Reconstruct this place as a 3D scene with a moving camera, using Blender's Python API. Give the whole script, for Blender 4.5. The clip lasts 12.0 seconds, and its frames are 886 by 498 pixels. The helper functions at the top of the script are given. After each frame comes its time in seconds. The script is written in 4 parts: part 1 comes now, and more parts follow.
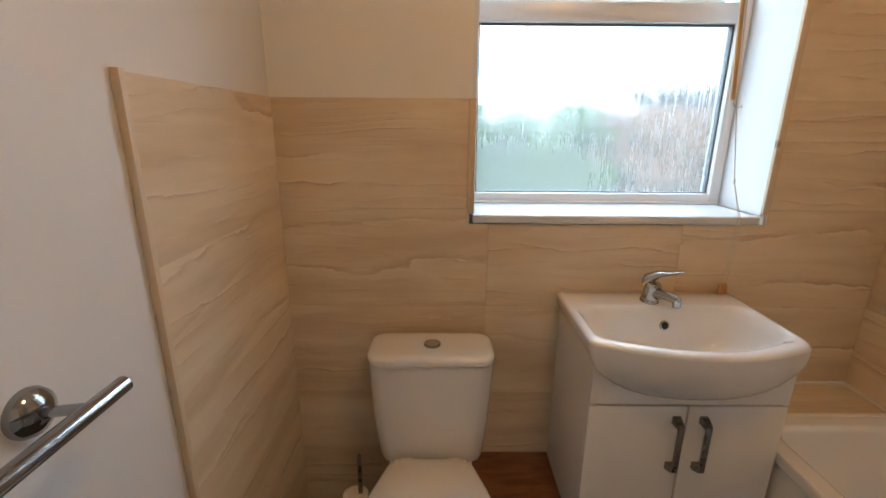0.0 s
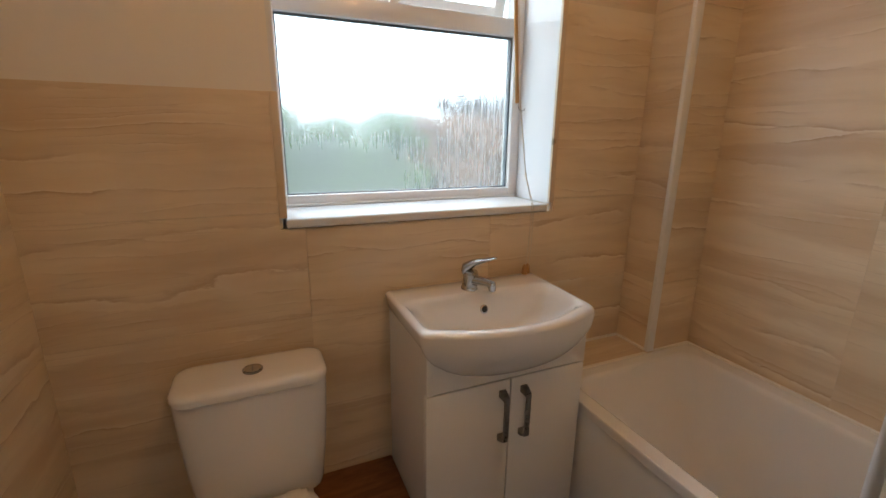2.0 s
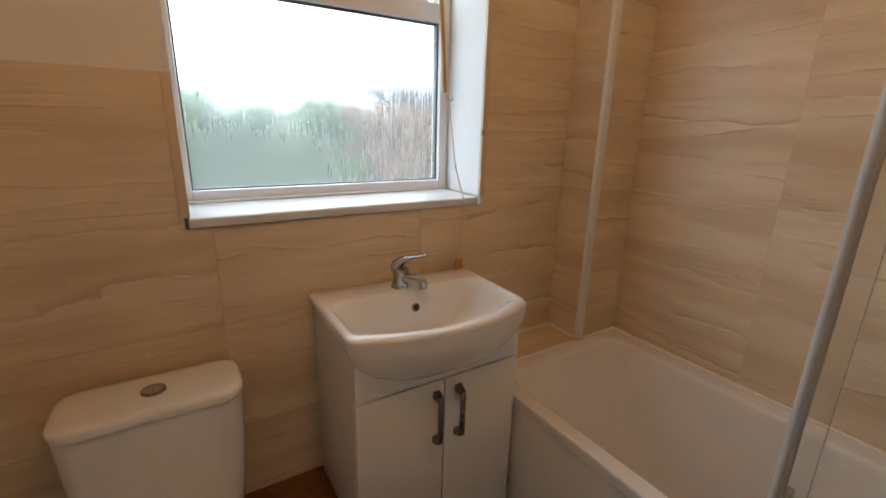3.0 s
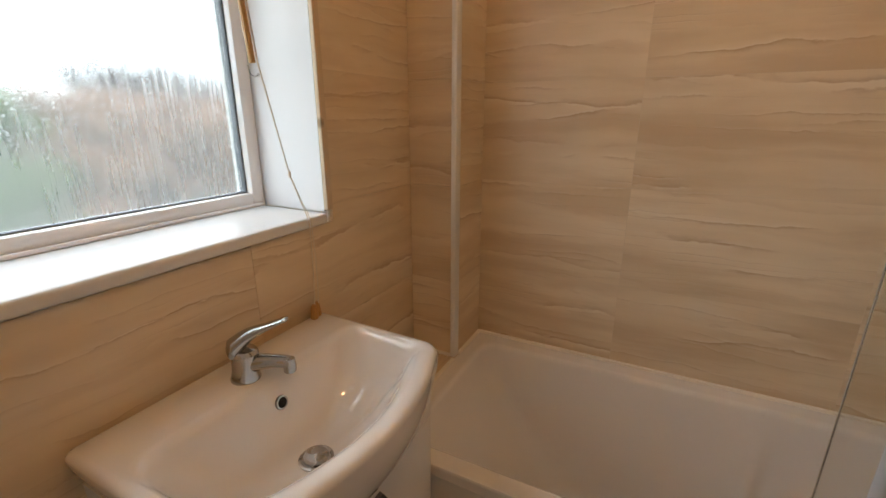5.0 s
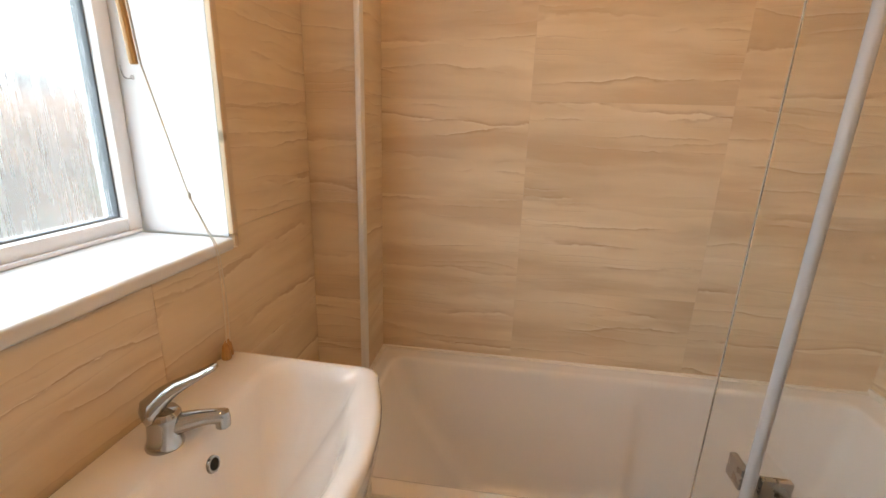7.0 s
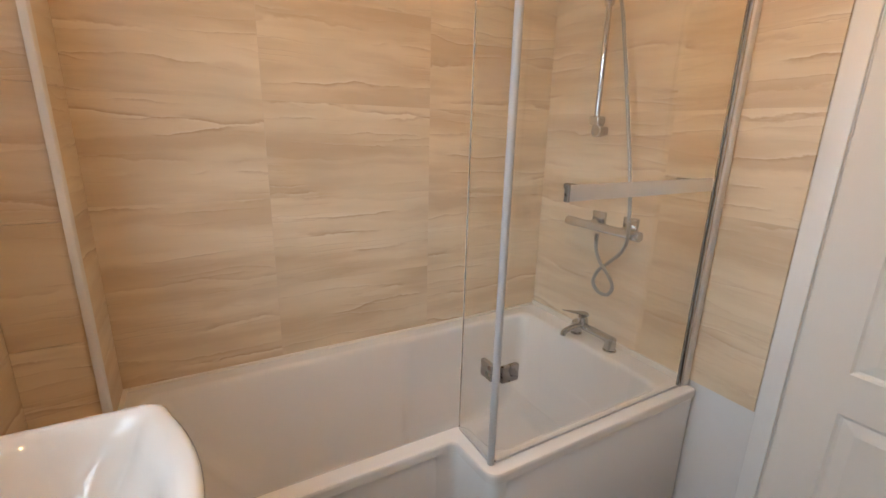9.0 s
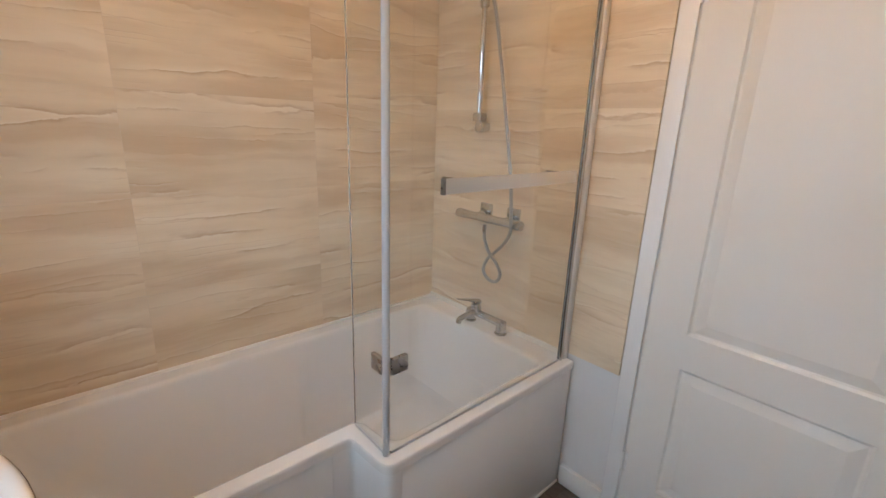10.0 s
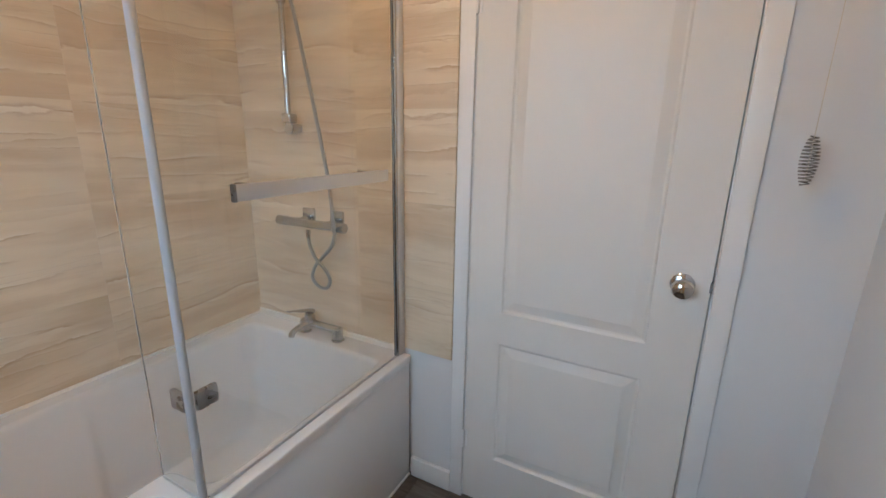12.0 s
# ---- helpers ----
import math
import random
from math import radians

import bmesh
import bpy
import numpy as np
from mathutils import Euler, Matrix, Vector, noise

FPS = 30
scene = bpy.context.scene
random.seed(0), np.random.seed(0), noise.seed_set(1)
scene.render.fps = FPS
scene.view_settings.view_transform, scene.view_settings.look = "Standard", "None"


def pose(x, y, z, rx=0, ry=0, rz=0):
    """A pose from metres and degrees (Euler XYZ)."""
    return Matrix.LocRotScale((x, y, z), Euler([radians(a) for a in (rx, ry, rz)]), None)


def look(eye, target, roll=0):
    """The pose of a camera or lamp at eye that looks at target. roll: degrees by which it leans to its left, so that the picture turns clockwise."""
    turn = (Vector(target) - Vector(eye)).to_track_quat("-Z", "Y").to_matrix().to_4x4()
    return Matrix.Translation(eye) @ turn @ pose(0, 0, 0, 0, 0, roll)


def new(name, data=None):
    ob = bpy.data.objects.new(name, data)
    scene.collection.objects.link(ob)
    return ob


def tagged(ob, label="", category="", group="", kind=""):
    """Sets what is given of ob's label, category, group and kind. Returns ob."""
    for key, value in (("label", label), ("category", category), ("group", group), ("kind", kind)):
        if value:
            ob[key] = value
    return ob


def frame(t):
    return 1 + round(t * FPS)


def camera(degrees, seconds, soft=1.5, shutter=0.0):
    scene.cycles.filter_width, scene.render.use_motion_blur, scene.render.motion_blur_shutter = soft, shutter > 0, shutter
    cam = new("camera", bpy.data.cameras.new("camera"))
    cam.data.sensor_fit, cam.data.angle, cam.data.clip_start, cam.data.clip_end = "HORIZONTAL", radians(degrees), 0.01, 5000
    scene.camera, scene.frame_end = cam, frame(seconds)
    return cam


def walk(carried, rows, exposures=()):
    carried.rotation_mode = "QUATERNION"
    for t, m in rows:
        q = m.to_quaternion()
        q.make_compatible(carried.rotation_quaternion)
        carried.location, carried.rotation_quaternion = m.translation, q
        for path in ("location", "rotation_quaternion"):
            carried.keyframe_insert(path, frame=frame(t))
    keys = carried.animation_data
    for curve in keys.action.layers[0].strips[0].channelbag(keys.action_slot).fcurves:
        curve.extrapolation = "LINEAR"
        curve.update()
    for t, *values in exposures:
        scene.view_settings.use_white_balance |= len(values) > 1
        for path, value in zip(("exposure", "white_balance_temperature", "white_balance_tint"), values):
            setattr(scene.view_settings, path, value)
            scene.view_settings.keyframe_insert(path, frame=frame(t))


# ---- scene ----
cam = camera(91.5, 12.0)
PATH = [
    (0, (-1.598, 0.572, 1.396), (-1.59, 2.497, 0.853), 0.4),
    (0.5, (-1.584, 0.59, 1.395), (-1.349, 2.499, 0.848), 0.2),
    (1, (-1.58, 0.593, 1.392), (-1.142, 2.471, 0.863), 0.3),
    (1.5, (-1.572, 0.596, 1.381), (-0.952, 2.431, 0.883), 0.6),
    (2, (-1.571, 0.611, 1.371), (-0.802, 2.386, 0.862), 0.7),
    (2.5, (-1.556, 0.626, 1.373), (-0.649, 2.331, 0.856), 1.1),
    (4.5, (-1.43, 0.948, 1.361), (0.03, 2.172, 0.75), 1.2),
    (5, (-1.434, 1.121, 1.369), (0.267, 1.994, 0.783), -0.0),
    (5.5, (-1.472, 1.24, 1.373), (0.372, 1.665, 0.727), -0.1),
    (6, (-1.472, 1.266, 1.375), (0.378, 1.713, 0.76), 1.6),
    (6.5, (-1.471, 1.251, 1.387), (0.395, 1.674, 0.805), 1.8),
    (8.5, (-1.532, 1.429, 1.392), (0.24, 0.685, 0.838), 1.3),
    (9, (-1.558, 1.412, 1.39), (0.123, 0.462, 0.866), 1.4),
    (9.5, (-1.58, 1.392, 1.395), (-0.007, 0.271, 0.875), 1.4),
    (10, (-1.603, 1.37, 1.393), (-0.171, 0.08, 0.858), 2.0),
    (10.5, (-1.615, 1.349, 1.389), (-0.309, -0.074, 0.869), 1.4),
    (11, (-1.64, 1.33, 1.39), (-0.499, -0.235, 0.89), 1.3),
    (11.5, (-1.659, 1.311, 1.39), (-0.667, -0.35, 0.882), 1.1),
    (12, (-1.671, 1.298, 1.389), (-0.766, -0.411, 0.882), 1.0),
]
EXPOSURES = [(0.0, -0.05, 6300, 9), (1.5, -0.35, 6700, 11), (2.5, -0.42, 6850, 12), (4.5, -0.55, 7200, 13), (5.5, -0.15, 7400, 14), (6.5, 0.14, 7350, 14), (8.5, 0.35, 6600, 11), (9.5, 0.34, 6050, 9), (10.5, 0.29, 5680, 7), (12.0, 0.17, 5420, 5)]
walk(cam, [(t, look(eye, target, roll)) for t, eye, target, roll in PATH], EXPOSURES)
DAY, LAMP, CLOUD = 5.2, 115.0, 5.0

# ---- world, sun, lamps ----
world = bpy.data.worlds.new("world")
scene.world = world
world.use_nodes = True
wn = world.node_tree.nodes
sky = wn.new("ShaderNodeTexSky")
sky.sky_type = "NISHITA"
sky.sun_disc = False
sky.sun_elevation, sky.sun_rotation = radians(40), radians(200)
sky.air_density, sky.dust_density, sky.ozone_density = 1.0, 5.0, 0.6
wn["Background"].inputs["Strength"].default_value = 0.15
world.node_tree.links.new(sky.outputs[0], wn["Background"].inputs["Color"])

sun_data = bpy.data.lights.new("sun", "SUN")
sun_data.energy, sun_data.angle, sun_data.color = 1.2, radians(25), (1.0, 0.96, 0.9)
sun = new("sun", sun_data)
sun.matrix_basis = look((-3, -12, 12), (0, 0, 0))

# daylight that comes in at the top light of the window
day_data = bpy.data.lights.new("window_daylight", "AREA")
day_data.shape, day_data.size, day_data.size_y = "RECTANGLE", 0.74, 0.26
day_data.energy, day_data.color = DAY, (0.70, 0.86, 1.0)
day = new("window_daylight", day_data)
day.matrix_basis = look((-1.08, 2.21, 1.99), (-1.08, 1.25, 0.91))

# ---- materials ----
def mat(name, color=(0.8, 0.8, 0.8), rough=0.5, metal=0.0, spec=0.5):
    m = bpy.data.materials.new(name)
    m.use_nodes = True
    b = m.node_tree.nodes["Principled BSDF"]
    b.inputs["Base Color"].default_value = (*color, 1)
    b.inputs["Roughness"].default_value = rough
    b.inputs["Metallic"].default_value = metal
    b.inputs["Specular IOR Level"].default_value = spec
    return m


class Graph:
    """Short names for the nodes of one material."""

    def __init__(self, m):
        self.m, self.t = m, m.node_tree
        self.b = self.t.nodes["Principled BSDF"]

    def node(self, kind, **sockets):
        n = self.t.nodes.new(kind)
        for k, v in sockets.items():
            self.to(n.inputs[k.replace("_", " ")], v)
        return n

    def to(self, socket, v):
        if isinstance(v, bpy.types.NodeSocket):
            self.t.links.new(v, socket)
        else:
            socket.default_value = v

    def coords(self, scale=(1, 1, 1), which="Object", jitter=0.0):
        c = self.node("ShaderNodeTexCoord").outputs[which]
        if jitter:
            r = self.node("ShaderNodeObjectInfo").outputs["Random"]
            k = self.node("ShaderNodeVectorMath")
            k.operation = "SCALE"
            k.inputs[0].default_value = (37.0, 91.0, 53.0)
            self.to(k.inputs["Scale"], r)
            a = self.node("ShaderNodeVectorMath")
            self.to(a.inputs[0], c)
            self.to(a.inputs[1], k.outputs[0])
            c = a.outputs[0]
        mp = self.node("ShaderNodeMapping", Vector=c)
        mp.inputs["Scale"].default_value = scale
        return mp.outputs[0]

    def noise(self, vec, scale=5.0, detail=4.0, rough=0.5, distort=0.0):
        n = self.node("ShaderNodeTexNoise", Vector=vec, Scale=scale, Detail=detail, Roughness=rough, Distortion=distort)
        return n.outputs["Fac"]

    def ramp(self, fac, stops):
        n = self.node("ShaderNodeValToRGB", Fac=fac)
        e = n.color_ramp.elements
        while len(e) < len(stops):
            e.new(0.5)
        for el, (p, c) in zip(e, stops):
            el.position = p
            el.color = (*c, 1) if len(c) == 3 else c
        return n.outputs["Color"]

    def mix(self, fac, a, b, mode="MIX"):
        n = self.node("ShaderNodeMix")
        n.data_type, n.blend_type = "RGBA", mode
        self.to(n.inputs[0], fac)
        self.to(n.inputs[6], a)
        self.to(n.inputs[7], b)
        return n.outputs[2]

    def math(self, op, a, b=0.0):
        n = self.node("ShaderNodeMath")
        n.operation = op
        self.to(n.inputs[0], a)
        self.to(n.inputs[1], b)
        return n.outputs[0]

    def bump(self, h, strength=0.2, distance=0.002):
        n = self.node("ShaderNodeBump", Height=h, Strength=strength, Distance=distance)
        self.to(self.b.inputs["Normal"], n.outputs[0])

    def base(self, v):
        self.to(self.b.inputs["Base Color"], v)

    def rough(self, v):
        self.to(self.b.inputs["Roughness"], v)


def grey(v):
    return (v, v, v)


def stone_tile():
    g = Graph(mat("travertine_tile", rough=0.32))
    p = g.coords(jitter=1.0)
    warp = g.node("ShaderNodeTexNoise", Vector=p, Scale=2.0, Detail=2.0)
    off = g.node("ShaderNodeVectorMath")
    off.operation = "MULTIPLY_ADD"
    g.to(off.inputs[0], warp.outputs["Color"])
    off.inputs[1].default_value = (0.0, 0.05, 0.0)
    fret = g.node("ShaderNodeTexNoise", Vector=p, Scale=11.0, Detail=3.0)
    off0 = g.node("ShaderNodeVectorMath")
    off0.operation = "MULTIPLY_ADD"
    g.to(off0.inputs[0], fret.outputs["Color"])
    off0.inputs[1].default_value = (0.03, 0.026, 0.0)
    g.to(off0.inputs[2], p)
    g.to(off.inputs[2], off0.outputs[0])

    def stretched(sx, sy, turn):
        mp = g.node("ShaderNodeMapping", Vector=off.outputs[0])
        mp.inputs["Scale"].default_value = (sx, sy, 1.0)
        mp.inputs["Rotation"].default_value = (0, 0, turn)
        return mp.outputs[0]

    # plain cream ground with slow changes
    broad = g.noise(stretched(0.8, 3.2, 0.05), 2.0, 3.0, 0.5)
    col = g.ramp(broad, [(0.30, (0.61, 0.475, 0.32)), (0.45, (0.70, 0.57, 0.40)), (0.58, (0.75, 0.62, 0.45)), (0.72, (0.785, 0.67, 0.51))])
    streak = g.noise(stretched(0.7, 12.0, 0.05), 2.0, 4.0, 0.55)
    col = g.mix(0.13, col, g.ramp(streak, [(0.34, (0.47, 0.35, 0.23)), (0.52, (0.665, 0.55, 0.41)), (0.66, (0.81, 0.72, 0.59))]))

    def moved(v, x, y):
        n = g.node("ShaderNodeVectorMath")
        g.to(n.inputs[0], v)
        n.inputs[1].default_value = (x, y, 0)
        return n.outputs[0]

    height = g.node("ShaderNodeSeparateXYZ", Vector=p).outputs["Y"]

    def beds(per_metre, sway, fine, lo, hi, seed, flip, col, amount):
        """Wavy beds of stone: tan shading that deepens to a thin vein and breaks off at a cream line, here and there."""
        q = moved(p, seed, seed * 2.3)
        slow = g.noise(g.node("ShaderNodeMapping", Vector=q, Scale=(1.7, 4.0, 1.0)).outputs[0], 1.0, 2.0, 0.5)
        quick = g.noise(g.node("ShaderNodeMapping", Vector=q, Scale=(16.0, 34.0, 1.0)).outputs[0], 1.0, 4.0, 0.62)
        phase = g.math("ADD", g.math("MULTIPLY", height, per_metre), g.math("ADD", g.math("MULTIPLY", slow, sway), g.math("MULTIPLY", quick, fine)))
        f = g.math("FRACT", phase)
        if flip:
            f = g.math("SUBTRACT", 1.04, f)
        # each bed has a strength of its own, and fades in and out along its length
        bed = g.node("ShaderNodeTexWhiteNoise")
        bed.noise_dimensions = "1D"
        g.to(bed.inputs["W"], g.math("ADD", g.math("FLOOR", phase), seed))
        own = g.ramp(bed.outputs["Value"], [(0.25, grey(0.15)), (0.85, grey(1.0))])
        gate = g.ramp(g.noise(g.node("ShaderNodeMapping", Vector=moved(q, 5.0, 1.0), Scale=(2.2, 7.0, 1.0)).outputs[0], 1.0, 4.0, 0.6), [(lo, grey(0.0)), (hi, grey(1.0))])
        gate = g.math("MULTIPLY", gate, own)
        shade = g.ramp(f, [(0.22, grey(0.0)), (0.44, grey(0.17)), (0.51, grey(0.38)), (0.535, grey(0.0))])
        vein = g.ramp(f, [(0.40, grey(0.0)), (0.49, grey(0.7)), (0.515, grey(1.0)), (0.545, grey(0.0))])
        line = g.ramp(f, [(0.53, grey(0.0)), (0.55, grey(1.0)), (0.60, grey(0.5)), (0.80, grey(0.0))])
        weight = g.math("MULTIPLY", gate, amount)
        col = g.mix(g.math("MULTIPLY", shade, weight), col, (0.51, 0.365, 0.225, 1))
        col = g.mix(g.math("MULTIPLY", g.math("MULTIPLY", vein, 0.62), weight), col, (0.42, 0.27, 0.155, 1))
        return g.mix(g.math("MULTIPLY", g.math("MULTIPLY", line, 0.5), weight), col, (0.86, 0.79, 0.67, 1))

    patch = g.ramp(g.noise(stretched(0.8, 6.0, 0.05), 1.7, 4.0, 0.5), [(0.36, grey(1.0)), (0.43, grey(0.55)), (0.50, grey(0.0))])
    col = g.mix(g.math("MULTIPLY", patch, 0.5), col, (0.54, 0.39, 0.245, 1))
    col = beds(7.0, 1.3, 0.22, 0.47, 0.56, 3.0, True, col, 1.0)
    col = beds(13.0, 1.9, 0.34, 0.50, 0.60, 7.0, False, col, 1.0)
    col = beds(25.0, 3.0, 0.50, 0.50, 0.62, 12.0, False, col, 0.9)
    col = beds(52.0, 5.0, 0.80, 0.52, 0.64, 19.0, True, col, 0.7)
    # a few small pits
    pits = g.node("ShaderNodeTexVoronoi", Vector=p, Scale=4.0)
    col = g.mix(g.math("MULTIPLY", g.ramp(pits.outputs["Distance"], [(0.0, grey(1.0)), (0.02, grey(0.0))]), 0.6), col, (0.33, 0.2, 0.11, 1))
    # tone that differs from tile to tile
    tone = g.node("ShaderNodeObjectInfo").outputs["Random"]
    col = g.mix(1.0, col, g.ramp(tone, [(0.0, grey(0.965)), (1.0, grey(1.02))]), "MULTIPLY")
    g.base(col)
    g.rough(g.ramp(streak, [(0.3, grey(0.40)), (0.7, grey(0.30))]))
    g.bump(streak, 0.05, 0.001)
    return g.m


def paint(name, color, rough=0.55, relief=0.08):
    g = Graph(mat(name, color, rough))
    p = g.coords()
    n = g.noise(p, 2.2, 4.0)
    c2 = tuple(c * 0.93 for c in color)
    g.base(g.ramp(n, [(0.3, c2), (0.7, color)]))
    g.bump(g.noise(p, 220.0, 3.0), relief, 0.001)
    g.rough(g.ramp(g.noise(p, 9.0, 3.0), [(0.3, grey(rough * 0.85)), (0.7, grey(min(1, rough * 1.15)))]))
    return g.m


def glossy_white(name, color, rough):
    g = Graph(mat(name, color, rough))
    p = g.coords()
    g.base(g.ramp(g.noise(p, 2.0, 3.0), [(0.3, tuple(c * 0.98 for c in color)), (0.7, color)]))
    g.rough(g.ramp(g.noise(p, 5.0, 3.0), [(0.3, grey(rough * 0.92)), (0.7, grey(rough * 1.1))]))
    return g.m


def door_paint():
    g = Graph(mat("door_gloss_paint", rough=0.38))
    p = g.coords((26, 1, 2.0))
    n = g.noise(p, 7.0, 5.0, 0.6)
    g.base(g.ramp(g.noise(g.coords(), 1.8, 4.0), [(0.3, (0.70, 0.675, 0.63)), (0.7, (0.75, 0.725, 0.685))]))
    g.bump(n, 0.16, 0.0012)
    return g.m


def wood(name, c1, c2, scale=(1, 1, 1), rough=0.5):
    g = Graph(mat(name, rough=rough))
    p = g.coords(scale, jitter=1.0)
    n = g.noise(p, 5.0, 6.0, 0.6, 1.2)
    g.base(g.ramp(n, [(0.3, c1), (0.7, c2)]))
    g.bump(n, 0.2, 0.001)
    g.rough(g.ramp(n, [(0.3, grey(rough * 1.2)), (0.7, grey(rough * 0.85))]))
    return g.m


def chrome(name, color, rough):
    g = Graph(mat(name, color, rough, 1.0))
    g.rough(g.ramp(g.noise(g.coords(), 40.0, 4.0), [(0.35, grey(rough * 0.6)), (0.7, grey(rough * 1.7))]))
    return g.m


def clear_glass():
    m = mat("clear_glass", (0.965, 0.98, 0.97), 0.0)
    b = m.node_tree.nodes["Principled BSDF"]
    b.inputs["Transmission Weight"].default_value = 1.0
    b.inputs["IOR"].default_value = 1.45
    return m


def wet_glass():
    """Window glass, clear above, beaded and streaked with condensation below."""
    m = mat("wet_window_glass", (0.97, 0.99, 0.985), 0.0)
    g = Graph(m)
    g.b.inputs["Transmission Weight"].default_value = 1.0
    g.b.inputs["IOR"].default_value = 1.2
    c = g.node("ShaderNodeTexCoord").outputs["Object"]
    sep = g.node("ShaderNodeSeparateXYZ", Vector=c)
    z, x = sep.outputs["Z"], sep.outputs["X"]
    streak = g.noise(g.coords((70, 1, 7)), 1.0, 3.0, 0.6)
    line = g.math("ADD", g.math("MULTIPLY", streak, 0.16), g.math("MULTIPLY", g.math("MAXIMUM", g.math("ADD", x, 1.10), 0.0), 0.48))
    line = g.math("ADD", line, 1.445)
    wet = g.ramp(g.math("MULTIPLY", g.math("SUBTRACT", line, z), 12.0), [(0.0, grey(0.0)), (1.0, grey(1.0))])
    def spots(sx, sz):
        flat = g.node("ShaderNodeCombineXYZ", X=g.math("MULTIPLY", x, sx), Y=g.math("MULTIPLY", z, sz))
        n = g.node("ShaderNodeTexVoronoi")
        n.voronoi_dimensions = "2D"
        g.to(n.inputs["Vector"], flat.outputs[0])
        g.to(n.inputs["Scale"], 1.0)
        return n

    drops = spots(210, 130)
    bead = g.ramp(drops.outputs["Distance"], [(0.0, grey(1.0)), (0.35, grey(0.0))])
    runs = g.ramp(g.noise(g.coords((120, 1, 5)), 1.0, 3.0, 0.6), [(0.42, grey(0.0)), (0.62, grey(1.0))])
    low = g.ramp(g.math("MULTIPLY", g.math("SUBTRACT", line, z), 3.0), [(0.25, grey(0.0)), (0.75, grey(1.0))])
    g.rough(g.math("MULTIPLY", wet, g.math("ADD", g.ramp(g.math("ADD", x, 1.5), [(0.36, grey(0.20)), (0.55, grey(0.07))]), g.math("ADD", g.math("MULTIPLY", low, 0.11), g.math("MULTIPLY", runs, g.ramp(g.math("ADD", x, 1.5), [(0.36, grey(0.03)), (0.55, grey(0.13))]))))))
    big = spots(190, 150)
    pick = g.node("ShaderNodeSeparateColor", Color=big.outputs["Color"])
    dot = g.math("MULTIPLY", g.math("LESS_THAN", big.outputs["Distance"], 0.34), g.math("GREATER_THAN", pick.outputs[0], 0.72))
    near = g.ramp(g.math("MULTIPLY", g.math("SUBTRACT", line, z), 3.0), [(0.0, grey(0.0)), (0.12, grey(1.0)), (0.40, grey(0.55)), (0.8, grey(0.08))])
    dot = g.math("MULTIPLY", dot, near)
    g.bump(g.mix(1.0, g.mix(0.7, bead, streak), near, "MULTIPLY"), 0.14, 0.003)
    haze = g.node("ShaderNodeBsdfTranslucent", Color=(0.93, 0.95, 0.97, 1))
    both = g.node("ShaderNodeMixShader")
    film = g.math("MULTIPLY", wet, g.math("ADD", g.math("ADD", g.math("ADD", 0.045, g.math("MULTIPLY", low, 0.035)), g.math("MULTIPLY", g.math("MULTIPLY", runs, near), 0.06)), g.math("ADD", g.math("MULTIPLY", g.math("MULTIPLY", bead, near), 0.08), g.math("MULTIPLY", dot, 0.34))))
    g.to(both.inputs[0], film)
    g.to(both.inputs[1], g.b.outputs[0])
    g.to(both.inputs[2], haze.outputs[0])
    g.to(g.t.nodes["Material Output"].inputs["Surface"], both.outputs[0])
    return m


def grass():
    g = Graph(mat("lawn_grass", rough=0.9))
    n = g.noise(g.coords(), 0.35, 5.0, 0.6)
    g.base(g.ramp(n, [(0.3, (0.035, 0.085, 0.02)), (0.7, (0.07, 0.14, 0.035))]))
    return g.m


TILE = stone_tile()
GROUT = paint("beige_grout", (0.67, 0.56, 0.42), 0.7)
CREAM = paint("cream_wall_paint", (0.80, 0.765, 0.70), 0.6)
WHITE_WALL = paint("white_wall_paint", (0.72, 0.715, 0.71), 0.55)
CEIL = paint("ceiling_paint", (0.82, 0.81, 0.79), 0.7)
TRIMW = paint("white_gloss_trim", (0.80, 0.795, 0.78), 0.35, 0.03)
TRIMB = paint("beige_edge_trim", (0.66, 0.53, 0.37), 0.4, 0.03)
nicks = Graph(TRIMB)
spot = nicks.node("ShaderNodeTexVoronoi", Vector=nicks.coords((1, 1, 0.7)), Scale=14.0)
old = nicks.b.inputs["Base Color"].links[0].from_socket if nicks.b.inputs["Base Color"].links else (0.66, 0.53, 0.37, 1)
nicks.base(nicks.mix(nicks.ramp(spot.outputs["Distance"], [(0.08, grey(0.8)), (0.16, grey(0.0))]), old, (0.22, 0.16, 0.10, 1)))
REVEAL = paint("white_reveal_board", (0.72, 0.735, 0.75), 0.35, 0.03)
CAULK = paint("white_sealant", (0.84, 0.80, 0.73), 0.4, 0.02)
UPVC = glossy_white("white_upvc", (0.80, 0.80, 0.80), 0.25)
GASKET = mat("grey_rubber_gasket", (0.13, 0.15, 0.17), 0.5)
CERAMIC = glossy_white("white_ceramic", (0.80, 0.785, 0.765), 0.04)
glaze = CERAMIC.node_tree.nodes["Principled BSDF"]
glaze.inputs["Coat Weight"].default_value, glaze.inputs["Coat Roughness"].default_value = 1.0, 0.02
ACRYLIC = glossy_white("white_acrylic", (0.80, 0.785, 0.77), 0.13)
PANEL = glossy_white("white_bath_panel", (0.78, 0.775, 0.765), 0.3)
CABINET = glossy_white("white_lacquer", (0.79, 0.775, 0.75), 0.22)
SEAT = glossy_white("white_seat_plastic", (0.80, 0.765, 0.71), 0.18)
CHROME = chrome("polished_chrome", (0.60, 0.60, 0.60), 0.05)
